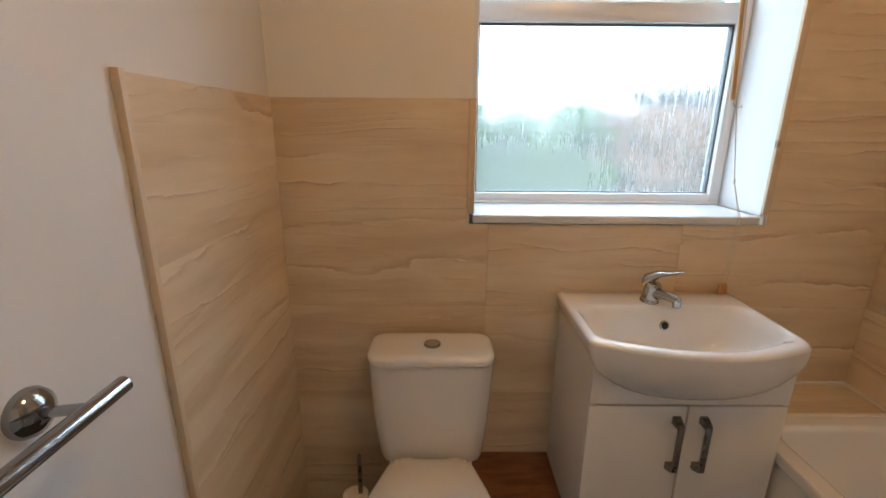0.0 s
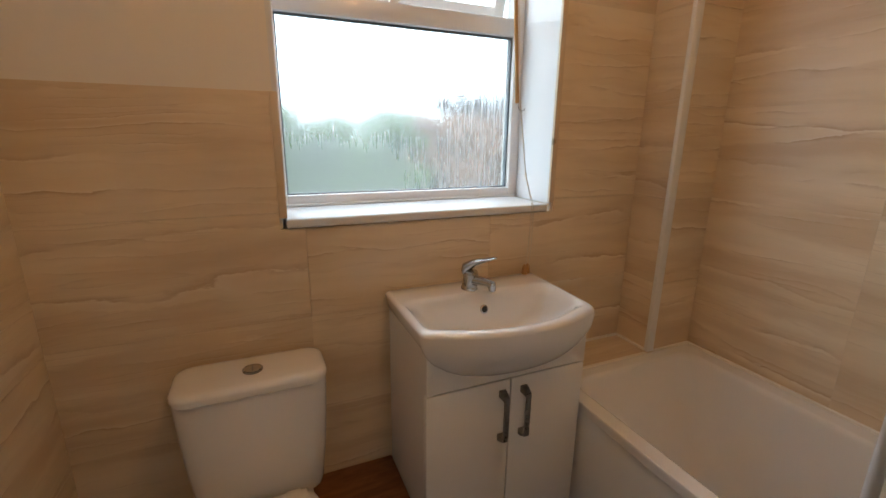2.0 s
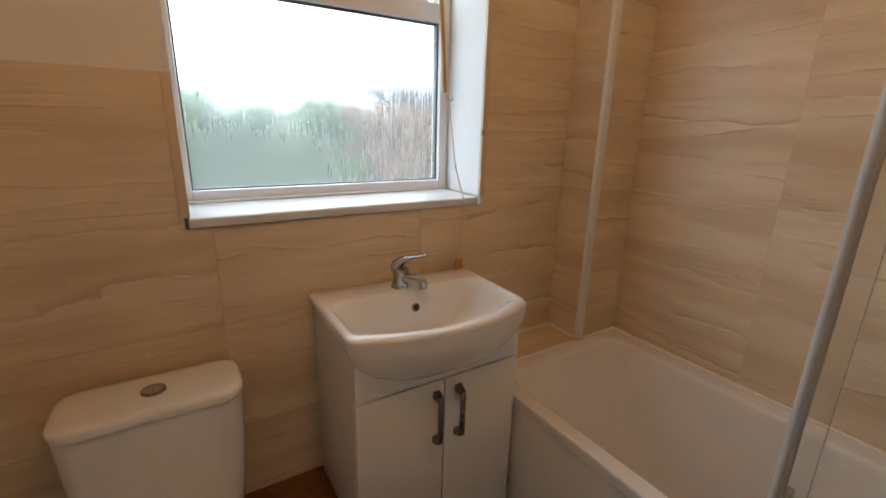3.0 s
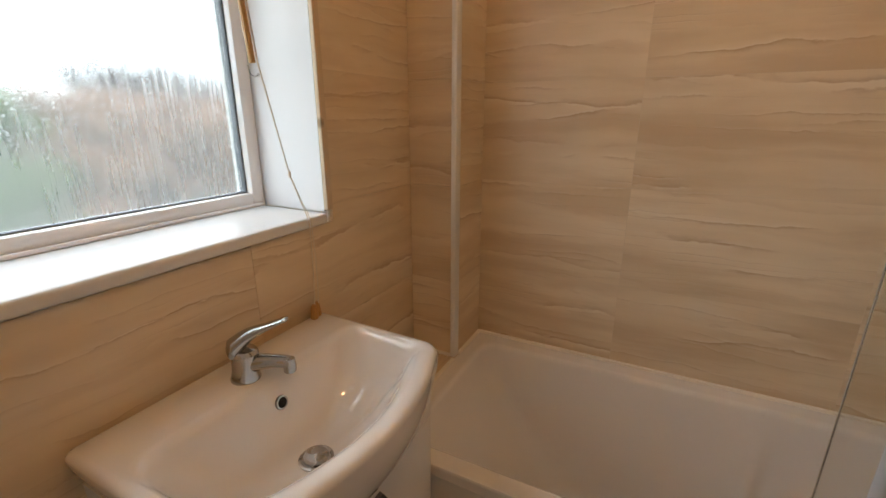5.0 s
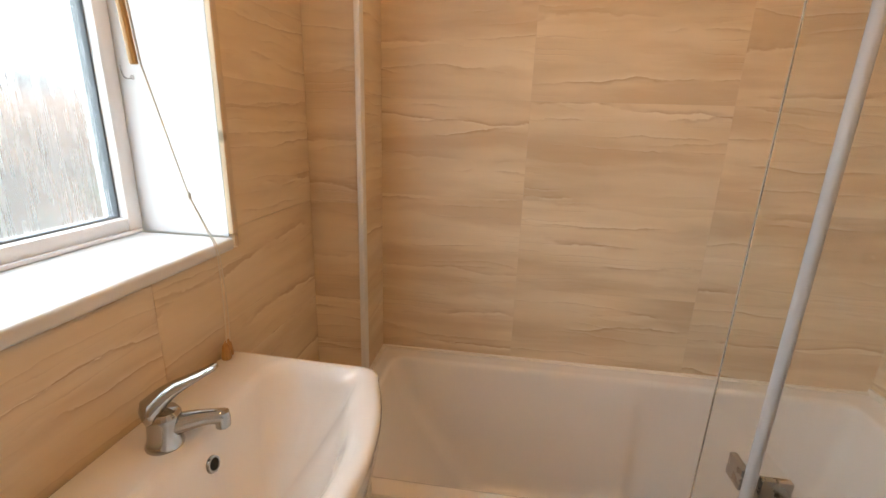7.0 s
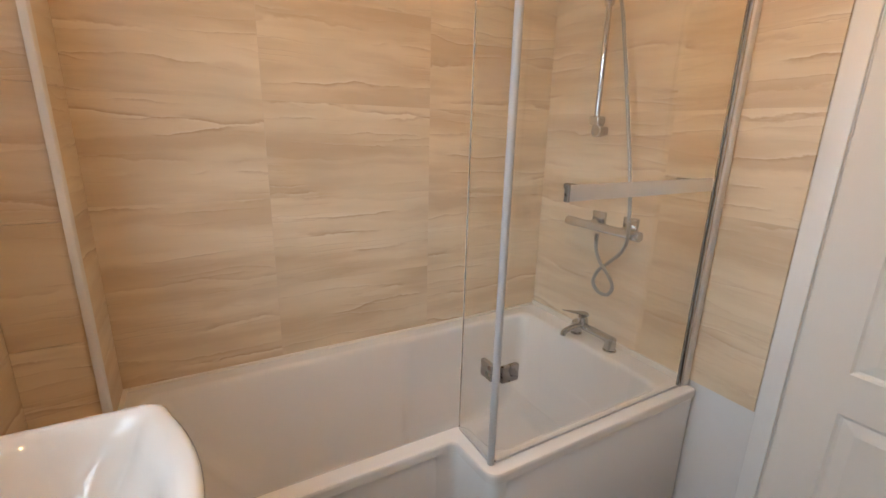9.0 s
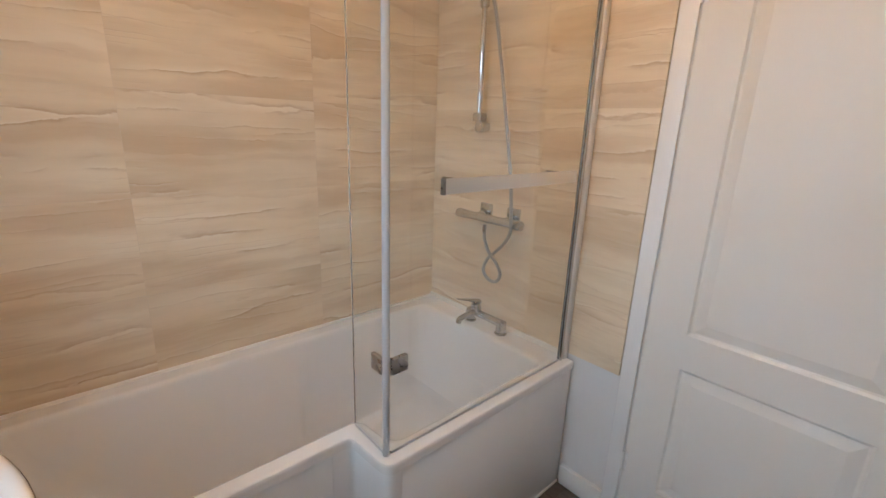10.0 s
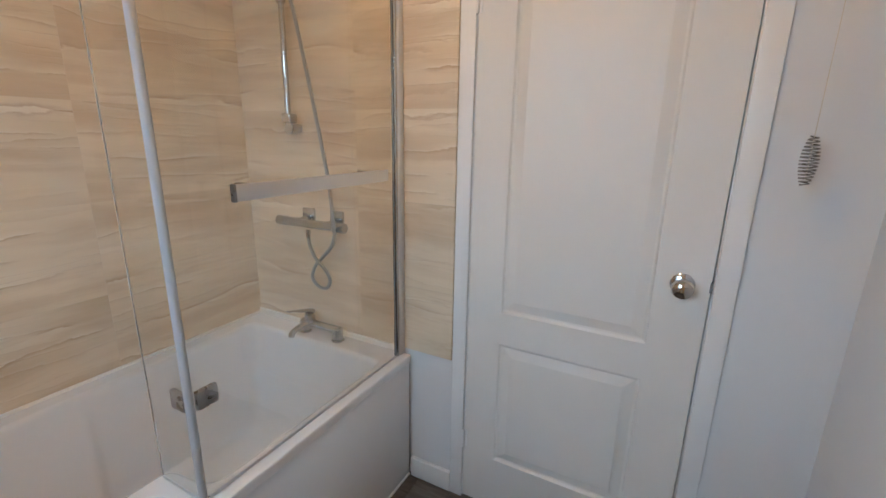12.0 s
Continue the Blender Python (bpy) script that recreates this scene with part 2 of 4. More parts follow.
# plain chrome of the towel rail, coloured dark as if mirroring dim room parts
DARK_REFLECT = chrome("rail_chrome_dark_reflections", (0.30, 0.30, 0.31), 0.10)
# basin chrome: dark reflections are put into the base colour
TAPMETAL = chrome("basin_chrome_dark_reflections", (0.44, 0.435, 0.425), 0.04)
BRUSHED = chrome("brushed_steel", (0.50, 0.49, 0.48), 0.28)
BAR = mat("satin_towel_bar_steel", (0.74, 0.70, 0.65), 0.36, 1.0)
PEWTER = chrome("pewter_handle_metal", (0.27, 0.255, 0.24), 0.3)
ALU = mat("satin_aluminium", (0.66, 0.635, 0.60), 0.45, 0.15)
DARK = mat("hole_shade_black", (0.012, 0.011, 0.01), 0.6)
SEAL = mat("grey_plastic_seal", (0.64, 0.64, 0.655), 0.4)
SEAL.node_tree.nodes["Principled BSDF"].inputs["Transmission Weight"].default_value = 0.45
HOSE = mat("hose_metal", (0.36, 0.35, 0.33), 0.35, 0.85)
GLASS = clear_glass()
EDGE = mat("ground_glass_edge", (0.40, 0.37, 0.31), 0.6, 0.0, 0.2)
WET = wet_glass()
DOOR = door_paint()
FLOORW = wood("dark_vinyl_plank", (0.055, 0.042, 0.034), (0.125, 0.10, 0.08), (9, 1, 1), 0.45)
LEDGEW = wood("stained_ledge_wood", (0.13, 0.045, 0.016), (0.24, 0.10, 0.035), (1.5, 6, 6), 0.45)
HONEY = wood("honey_wood", (0.34, 0.17, 0.05), (0.52, 0.30, 0.11), (30, 30, 2), 0.35)
CORD = paint("pale_cord", (0.66, 0.60, 0.50), 0.8)
BULB = mat("lit_lamp_glass", (0.9, 0.9, 0.9), 0.4)
BULB.node_tree.nodes["Principled BSDF"].inputs["Emission Color"].default_value = (1.0, 0.545, 0.215, 1)
BULB.node_tree.nodes["Principled BSDF"].inputs["Emission Strength"].default_value = LAMP
GRASS = grass()
HEDGE = paint("brown_hedge", (0.31, 0.20, 0.14), 0.95)
SHRUB = paint("evergreen_leaves", (0.085, 0.19, 0.045), 0.9)
BARK = paint("grey_bark", (0.12, 0.11, 0.11), 0.9)
BRASS = chrome("dull_brass", (0.45, 0.33, 0.17), 0.35)


# ---- mesh helpers ----
def box(bm, x0, x1, y0, y1, z0, z1, r=0.0, seg=2):
    made = bmesh.ops.create_cube(bm, size=1.0, matrix=Matrix.Translation(((x0 + x1) / 2, (y0 + y1) / 2, (z0 + z1) / 2)) @ Matrix.Diagonal((abs(x1 - x0), abs(y1 - y0), abs(z1 - z0), 1)))
    if r:
        edges = list({e for v in made["verts"] for e in v.link_edges})
        bmesh.ops.bevel(bm, geom=edges, offset=r, segments=seg, profile=0.5, affect="EDGES")
    return bm


def loft(bm, rings, cap0=False, cap1=False, closed=True):
    rows = [[bm.verts.new(p) for p in ring] for ring in rings]
    for a, b in zip(rows, rows[1:]):
        n = len(a)
        for i in range(n if closed else n - 1):
            j = (i + 1) % n
            bm.faces.new((a[i], a[j], b[j], b[i]))
    if cap0:
        bm.faces.new(rows[0][::-1])
    if cap1:
        bm.faces.new(rows[-1])
    return bm


def spin(bm, profile, m, seg=24):
    """Turned shape: profile of (radius, height) about z, placed by m; ends are closed."""
    rings = [[m @ Vector((r * math.cos(2 * math.pi * k / seg), r * math.sin(2 * math.pi * k / seg), h)) for k in range(seg)] for r, h in profile]
    return loft(bm, rings, True, True)


def along(p0, p1):
    """A frame at p0 whose z runs to p1."""
    d = Vector(p1) - Vector(p0)
    return Matrix.Translation(p0) @ d.to_track_quat("Z", "Y").to_matrix().to_4x4()


def rod(bm, p0, p1, r, r2=None, seg=16, edge=0.0):
    h = (Vector(p1) - Vector(p0)).length
    r2 = r if r2 is None else r2
    prof = [(r - edge, 0), (r, edge), (r2, h - edge), (r2 - edge, h)] if edge else [(r, 0), (r2, h)]
    return spin(bm, prof, along(p0, p1), seg)


def smooth_line(pts, n=8):
    pts = [Vector(p) for p in pts]
    full = [2 * pts[0] - pts[1]] + pts + [2 * pts[-1] - pts[-2]]
    out = []
    for a, b, c, d in zip(full, full[1:], full[2:], full[3:]):
        for k in range(n):
            t = k / n
            out.append(0.5 * (2 * b + (c - a) * t + (2 * a - 5 * b + 4 * c - d) * t * t + (3 * b - a - 3 * c + d) * t ** 3))
    return out + [pts[-1]]


def tube(bm, line, r, seg=8):
    rings, q = [], None
    for i, p in enumerate(line):
        d = (line[min(i + 1, len(line) - 1)] - line[max(i - 1, 0)]).normalized()
        if q is None:
            q = d.to_track_quat("Z", "Y").to_matrix()
        else:
            q = (q.col[2].rotation_difference(d)).to_matrix() @ q
        rr = r(i / (len(line) - 1)) if callable(r) else r
        rings.append([p + q @ Vector((rr * math.cos(2 * math.pi * k / seg), rr * math.sin(2 * math.pi * k / seg), 0)) for k in range(seg)])
    return loft(bm, rings, True, True)


def corners(pts, radii, k=6):
    """A closed outline with every corner rounded."""
    out, n = [], len(pts)
    for i in range(n):
        p, a, b = Vector(pts[i]), Vector(pts[i - 1]), Vector(pts[(i + 1) % n])
        r = radii[i] if isinstance(radii, (list, tuple)) else radii
        u, v = (a - p).normalized() * r, (b - p).normalized() * r
        for s in range(k + 1):
            t = s / k
            out.append((1 - t) ** 2 * (p + u) + 2 * t * (1 - t) * p + t * t * (p + v))
    return out


def mesh_of(name, bm, material, angle=35):
    bmesh.ops.recalc_face_normals(bm, faces=bm.faces)
    me = bpy.data.meshes.new(name)
    bm.to_mesh(me)
    bm.free()
    me.materials.append(material)
    me.polygons.foreach_set("use_smooth", [True] * len(me.polygons))
    me.set_sharp_from_angle(angle=radians(angle))
    return me


WORLD_OF = {}


def part(name, bm, material, parent, label="", angle=35):
    ob = new(name, mesh_of(name, bm, material, angle))
    ob.parent = parent
    ob.matrix_parent_inverse = WORLD_OF.get(parent.name, Matrix()).inverted()
    if label:
        tagged(ob, label)
    return ob


def thing(name, at, label, category, group=""):
    e = new(name)
    e.empty_display_size = 0.05
    e.location = at
    WORLD_OF[e.name] = Matrix.Translation(at)
    return tagged(e, label, category, group)


def solid(name, bm, material, label, category, kind="", group="", angle=35):
    return tagged(new(name, mesh_of(name, bm, material, angle)), label, category, group, kind)


def B():
    return bmesh.new()


# ---- the plan, in metres ----
E_X, S_Y, N_Y, W_X = 0.0, 0.0, 1.868, -2.085   # faces of the tiles
T = 0.008                                       # tile thickness
H = 2.36
WIN = (-1.50, -0.618, 1.118, 2.12)             # window opening
DOOR_X = (-1.089, -1.797)
RIM = 0.56
ROW = 0.318
Z0 = 1.476                                      # a course joint that runs round the room

# ---- floor and ceiling ----
floor = solid("floor", box(B(), W_X - 0.25, E_X + 0.25, S_Y - 1.0, N_Y + 0.25, -0.12, -0.004), FLOORW, "dark brown wood-effect vinyl plank floor", "floor", "structure")
ceiling = solid("ceiling", box(B(), W_X - 0.25, E_X + 0.25, S_Y - 0.25, N_Y + 0.25, H, H + 0.12), CEIL, "plain white painted ceiling", "ceiling", "structure")

# ---- walls ----
bm = B()
box(bm, W_X - 0.25, WIN[0] - 0.012, N_Y + T, N_Y + 0.29, 0, H)
box(bm, WIN[1] + 0.012, E_X + 0.25, N_Y + T, N_Y + 0.29, 0, H)
box(bm, WIN[0] - 0.012, WIN[1] + 0.012, N_Y + T, N_Y + 0.29, 0, WIN[2] - 0.012)
box(bm, WIN[0] - 0.012, WIN[1] + 0.012, N_Y + T, N_Y + 0.29, WIN[3] + 0.012, H)
wall_north = solid("wall_north", bm, CREAM, "window wall with beige travertine tiles below cream paint", "wall", "structure")
wall_east = solid("wall_east", box(B(), E_X + T, E_X + 0.25, S_Y - T, N_Y + T, 0, H), GROUT, "bath wall fully covered in beige travertine tiles", "wall", "structure")
bm = B()
box(bm, DOOR_X[0] + 0.012, E_X + 0.25, S_Y - T - 0.14, S_Y - T, 0, H)
box(bm, W_X - 0.25, DOOR_X[1] - 0.012, S_Y - T - 0.14, S_Y - T, 0, H)
box(bm, DOOR_X[1] - 0.012, DOOR_X[0] + 0.012, S_Y - T - 0.14, S_Y - T, 2.045, H)
wall_south = solid("wall_south", bm, WHITE_WALL, "door wall, white painted beside beige shower tiles", "wall", "structure")
wall_west = solid("wall_west", box(B(), W_X - 0.25, W_X - T, S_Y - T, N_Y + T, 0, H), WHITE_WALL, "white painted wall with a tiled end beside the toilet", "wall", "structure")
hall_wall = solid("wall_hall", box(B(), W_X - 0.25, E_X + 0.25, S_Y - 1.1, S_Y - 1.0, -0.12, H), WHITE_WALL, "plain wall of the landing behind the closed door", "wall", "structure")

# ---- boxed pipe column and tiled shelf in the corner ----
COL = (-0.217, 1.70)
column = solid("pipe_boxing", box(B(), COL[0] + T, E_X + T, COL[1] + T, N_Y + T, 0, H), GROUT, "tiled pipe boxing in the corner above the bath", "boxing", "structure")
shelf = solid("tiled_shelf", box(B(), -0.70, COL[0] + T, COL[1] + 0.002, N_Y + T, 0, RIM - T), GROUT, "low tiled shelf between bath end and window wall", "shelf", "structure")
bm = B()
box(bm, COL[0] - 0.014, COL[0] + 0.022, COL[1] - 0.006, COL[1] + 0.012, RIM + 0.002, H, 0.004)
solid("corner_trim", bm, TRIMW, "white plastic corner trim on the tiled pipe boxing", "trim", "structure")

# ---- white sealant lines ----
bm = B()
box(bm, -0.70, COL[0], N_Y - 0.010, N_Y + 0.001, RIM - 0.001, RIM + 0.009, 0.003)
box(bm, COL[0] - 0.010, COL[0] + 0.001, COL[1] + 0.014, N_Y - 0.011, RIM - 0.001, RIM + 0.009, 0.003)
box(bm, -0.012, 0.001, 0.008, COL[1] - 0.008, RIM - 0.004, RIM + 0.008, 0.003)
box(bm, -0.80, 0.0, -0.007, 0.009, RIM - 0.004, RIM + 0.0215, 0.003)
box(bm, COL[0] + 0.024, 0.0, COL[1] - 0.012, COL[1] + 0.001, RIM - 0.004, RIM + 0.008, 0.003)
box(bm, -0.70, COL[0] - 0.016, COL[1] - 0.010, COL[1] + 0.004, RIM - 0.004, RIM + 0.003, 0.002)
solid("sealant_bead", bm, CAULK, "off-white sealant bead along bath and shelf", "sealant", "structure")

# ---- tile edge trims ----
bm = B()
box(bm, W_X - T, W_X + 0.007, 1.260, 1.273, 0.0, Z0 + 0.003, 0.002)
solid("tile_edge_trim", bm, TRIMB, "beige edging strip at the end of the wall tiles", "trim", "structure")
bm = B()
box(bm, WIN[0] - 0.02, WIN[0] + 0.001, N_Y - 0.004, N_Y + T, WIN[2] + 0.026, Z0, 0.002)
box(bm, WIN[1] - 0.001, WIN[1] + 0.019, N_Y - 0.004, N_Y + T, WIN[2] + 0.026, WIN[3], 0.002)
solid("window_tile_trim", bm, TRIMB, "beige edging strips at both sides of the window", "trim", "structure")

# ---- window ----
bm = B()
box(bm, WIN[0] - 0.012, WIN[0], N_Y + T + 0.001, 2.085, WIN[2] + 0.0215, WIN[3])
box(bm, WIN[1], WIN[1] + 0.012, N_Y + T + 0.001, 2.085, WIN[2] + 0.0215, WIN[3])
box(bm, WIN[0] - 0.012, WIN[1] + 0.012, N_Y + T + 0.001, 2.085, WIN[3], WIN[3] + 0.012)
solid("window_reveal", bm, REVEAL, "smooth white lining boards of the window reveal", "reveal", "structure")
window = tagged(new("window_1"), "white plastic window with a wet lower pane and an open top vent", "window", kind="structure")
window.location = (-1.05, 2.09, 1.14)
WORLD_OF["window_1"] = Matrix.Translation((-1.05, 2.09, 1.14))
part("window_sill", box(B(), WIN[0] - 0.004, WIN[1] - 0.0095, N_Y - 0.011, 2.11, WIN[2] - 0.004, WIN[2] + 0.022, 0.007, 3), REVEAL, window, "white window board with a rounded front edge")
FX0, FX1, FZ0, FZ1, FY0, FY1 = WIN[0], WIN[1], 1.136, WIN[3], 2.085, 2.150
GX0, GX1 = -1.475, -0.661
bm = B()
box(bm, FX0, GX0 - 0.006, FY0, FY1, FZ0, FZ1, 0.005)
box(bm, GX1 + 0.006, FX1, FY0, FY1, FZ0, FZ1, 0.005)
box(bm, GX0 - 0.008, GX1 + 0.008, FY0 + 0.002, FY1, FZ0, 1.176, 0.006)
box(bm, GX0 - 0.008, GX1 + 0.008, FY0 + 0.002, FY1, 1.721, 1.782, 0.006)
box(bm, GX0 - 0.008, GX1 + 0.008, FY0 + 0.002, FY1, FZ1 - 0.05, FZ1, 0.006)
part("window_frame", bm, UPVC, window)
part("sill_bead", box(B(), FX0 + 0.002, FX1 - 0.012, FY0 - 0.010, FY0 - 0.0015, 1.1405, 1.1495, 0.003), UPVC, window, "thin white bead where frame and sill meet")
bm = B()
for x0, x1, z0, z1 in ((GX0 - 0.007, GX0 - 0.001, 1.176, 1.721), (GX1 + 0.001, GX1 + 0.007, 1.176, 1.721), (GX0, GX1, 1.175, 1.180), (GX0, GX1, 1.715, 1.722)):
    box(bm, x0, x1, FY0 + 0.020, FY0 + 0.038, z0, z1, 0.0015)
part("gasket", bm, GASKET, window, "black rubber glazing gasket")
for x0 in (GX0 - 0.0058, GX1 + 0.0045):
    part("spacer_bar", box(B(), x0, x0 + 0.0013, 2.1205, 2.1335, 1.1765, 1.7205), GASKET, window, "blue-grey glazing spacer")
pane = part("pane", box(B(), GX0 - 0.004, GX1 + 0.004, 2.114, 2.120, 1.178, 1.719), WET, window, "window pane running with condensation on its lower half")
pane.visible_shadow = False
# top-hung vent, pushed open
vent = Matrix.Translation((0, 2.112, FZ1 - 0.05)) @ Matrix.Rotation(radians(17), 4, "X")
VX0, VX1, VH = GX0 - 0.004, GX1 + 0.004, FZ1 - 0.05 - 1.782
bm = B()
for x0, x1, z0, z1 in ((VX0, VX0 + 0.045, -VH, 0), (VX1 - 0.045, VX1, -VH, 0), (VX0 + 0.04, VX1 - 0.04, -VH, -VH + 0.045), (VX0 + 0.04, VX1 - 0.04, -0.045, 0)):
    box(bm, x0, x1, -0.02, 0.03, z0, z1, 0.004)
bm.transform(vent)
sash = part("vent_sash", bm, UPVC, window, "white top-hung vent standing ajar")
bm = box(B(), VX0 + 0.042, VX1 - 0.042, 0.002, 0.008, -VH + 0.042, -0.042)
bm.transform(vent)
vp = part("vent_pane", bm, GLASS, sash)
vp.visible_shadow = False
bm = B()
rod(bm, (-1.11, 2.10, 1.783), (-1.075, 2.16, 1.814), 0.005, seg=8)
box(bm, -1.125, -1.095, 2.09, 2.106, 1.780, 1.792, 0.002)
part("window_stay", bm, UPVC, window)

# blind wand, hook and cords in the reveal
bm = B()
rod(bm, (-0.709, 1.966, 1.482), (-0.745, 1.985, 2.10), 0.0075, 0.0065, 10, 0.002)
tagged(solid("blind_wand", bm, HONEY, "honey-coloured wooden blind tilt wand hanging in the reveal", "blind wand"))
bm = B()
tube(bm, smooth_line([(WIN[1] + 0.002, 2.056, 1.468), (WIN[1] - 0.014, 2.055, 1.464), (WIN[1] - 0.026, 2.053, 1.470), (WIN[1] - 0.031, 2.052, 1.488)], 6), 0.0016, 6)
spin(bm, [(0.002, 0), (0.005, 0.001), (0.004, 0.003), (0.002, 0.004)], along((WIN[1] + 0.001, 2.056, 1.468), (WIN[1] - 0.1, 2.056, 1.468)), 10)
solid("cup_hook", bm, BRUSHED, "small metal hook screwed into the white reveal", "hook")
cord = thing("blind_pull", (-0.714, 1.836, 0.88), "two pale blind cords with wooden ends hanging over the sill", "blind cord")
for k, dx in enumerate((0.0, 0.012)):
    bm = B()
    tube(bm, [Vector(p) for p in ((-0.735 + dx * 0.2, 1.985, 2.10), (-0.701 + dx * 0.15, 1.960, 1.484), (-0.707 + dx * 0.1, 1.891, 1.241))] + smooth_line([(-0.703 + dx * 0.3, 1.868, 1.180), (-0.700 + dx * 0.5, 1.853, 1.140), (-0.704 + dx * 0.7, 1.846, 1.095), (-0.714 + dx, 1.839, 0.99), (-0.719 + dx, 1.839, 0.915)], 6), 0.0011, 5)
    part("cord", bm, CORD, cord)
    bm = B()
    spin(bm, [(0.003, 0.036), (0.0065, 0.031), (0.0085, 0.019), (0.0105, 0.005), (0.0095, 0.0), (0.003, -0.001)], Matrix.Translation((-0.724 + dx * 1.4, 1.838 + 0.006 * k, 0.8985)), 14)
    part("acorn", bm, HONEY, cord, "turned honey-wood cord end")
bm = B()
spin(bm, [(0.001, -0.008), (0.0035, -0.005), (0.0035, 0.004), (0.001, 0.008)], Matrix.Translation((-0.7065, 1.891, 1.243)), 10)
part("knot", bm, CORD, cord)

# ---- door and its frame ----
bm = B()
jx0, jx1 = DOOR_X
box(bm, jx0 + 0.002, jx0 + 0.010, S_Y - T - 0.14, S_Y - T + 0.002, 0, 2.035)
box(bm, jx1 - 0.010, jx1 - 0.002, S_Y - T - 0.14, S_Y - T + 0.002, 0, 2.035)
box(bm, jx1 - 0.010, jx0 + 0.010, S_Y - T - 0.14, S_Y - T + 0.004, 2.035, 2.043)
box(bm, jx1 - 0.002, jx1 + 0.012, S_Y - 0.075, S_Y - 0.055, 0, 2.03)
box(bm, jx0 - 0.012, jx0 + 0.002, S_Y - 0.075, S_Y - 0.055, 0, 2.03)
solid("door_lining", bm, TRIMW, "white painted door lining", "door frame", "structure")
bm = B()
box(bm, jx0 + 0.004, jx0 + 0.055, S_Y - T, S_Y + 0.007, 0, 2.085, 0.003)
box(bm, jx1 - 0.056, jx1 - 0.004, S_Y - T, S_Y + 0.007, 0, 2.085, 0.003)
box(bm, jx1 - 0.002, jx0 + 0.002, S_Y - T, S_Y + 0.0065, 2.038, 2.085, 0.003)
solid("architrave", bm, TRIMW, "flat white painted architrave round the door", "trim", "structure")
door = tagged(new("door_1"), "closed white two-panel door with embossed grain and a chrome knob", "door", kind="structure")
door.location = (-1.43, -0.035, 0)
WORLD_OF["door_1"] = Matrix.Translation((-1.43, -0.035, 0))
LX0, LX1 = jx1 + 0.002, jx0 + 0.0005
FYD, BYD = -0.005, -0.045
PANELS = ((-1.658, -1.208, 0.808, 1.86), (-1.658, -1.208, 0.215, 0.692))
bm = B()
px0, px1 = -1.658, -1.208
box(bm, LX0, px0, BYD, FYD, 0.006, 2.03)
box(bm, px1, LX1, BYD, FYD, 0.006, 2.03)
for z0, z1 in ((0.006, 0.215), (0.692, 0.808), (1.86, 2.03)):
    box(bm, px0, px1, BYD, FYD, z0, z1)
bmesh.ops.remove_doubles(bm, verts=bm.verts, dist=0.0005)
leaf = part("leaf", bm, DOOR, door)
for _, _, z0, z1 in PANELS:
    x0, x1 = px0, px1
    rings = []
    for inset, dy in ((0.0, 0.0), (0.006, -0.008), (0.012, -0.010), (0.040, -0.003), (0.044, -0.002)):
        y = FYD + dy
        rings.append([(x0 + inset, y, z0 + inset), (x1 - inset, y, z0 + inset), (x1 - inset, y, z1 - inset), (x0 + inset, y, z1 - inset)])
    part("door_panel", loft(B(), rings, False, True), DOOR, door, angle=12)
knob = part("door_knob", spin(B(), [(0.031, 0), (0.031, 0.004), (0.026, 0.008), (0.012, 0.010), (0.010, 0.024), (0.016, 0.028), (0.0245, 0.037), (0.0275, 0.048), (0.0245, 0.058), (0.016, 0.064), (0.004, 0.066)], along((-1.727, FYD, 1.006), (-1.727, 1, 1.006)), 28), CHROME, door, "round polished chrome door knob")
part("latch", box(B(), LX0 - 0.0035, LX0 + 0.003, -0.03, -0.003, 0.992, 1.022, 0.001), PEWTER, door, "worn latch plate")
for z in (0.27, 1.78):
    bm = B()
    rod(bm, (jx0 + 0.001, 0.003, z - 0.038), (jx0 + 0.001, 0.003, z + 0.038), 0.0045, seg=10, edge=0.001)
    box(bm, jx0 - 0.012, jx0 - 0.002, -0.0055, -0.003, z - 0.035, z + 0.035)
    part("hinge", bm, TRIMW, door, "painted-over butt hinge")
bm = B()
box(bm, jx0 + 0.055, -0.852, S_Y - T, S_Y + 0.010, 0, 0.088, 0.004)
solid("baseboard", bm, TRIMW, "short white skirting between bath and door", "skirting", "structure")
bm = B()
box(bm, W_X - T, jx1 - 0.058, S_Y - T, S_Y + 0.006, 0, 0.088, 0.004)
box(bm, W_X - T, W_X + 0.006, S_Y + 0.01, 1.257, 0, 0.088, 0.004)
solid("baseboard", bm, TRIMW, "white skirting along the painted walls", "skirting", "structure")

# ---- light pull ----
pull = thing("light_pull", (-1.92, 0.09, 1.30), "chrome coil light pull hanging on a thin cord", "light pull")
bm = B()
line = []
for k in range(14 * 14 + 1):
    u = k / (14 * 14)
    rr = 0.004 + 0.0125 * math.sin(math.pi * min(1.0, max(0.0, 0.06 + 0.90 * u))) ** 0.8
    line.append(Vector((-1.92 + rr * math.cos(k / 14 * 2 * math.pi), 0.09 + rr * math.sin(k / 14 * 2 * math.pi), 1.298 + 0.104 * u)))
tube(bm, line, 0.0015, 6)
part("coil", bm, PEWTER, pull, "beehive of chrome wire")
part("cord", rod(B(), (-1.92, 0.09, 1.31), (-1.92, 0.09, H), 0.0008, seg=6), CORD, pull)

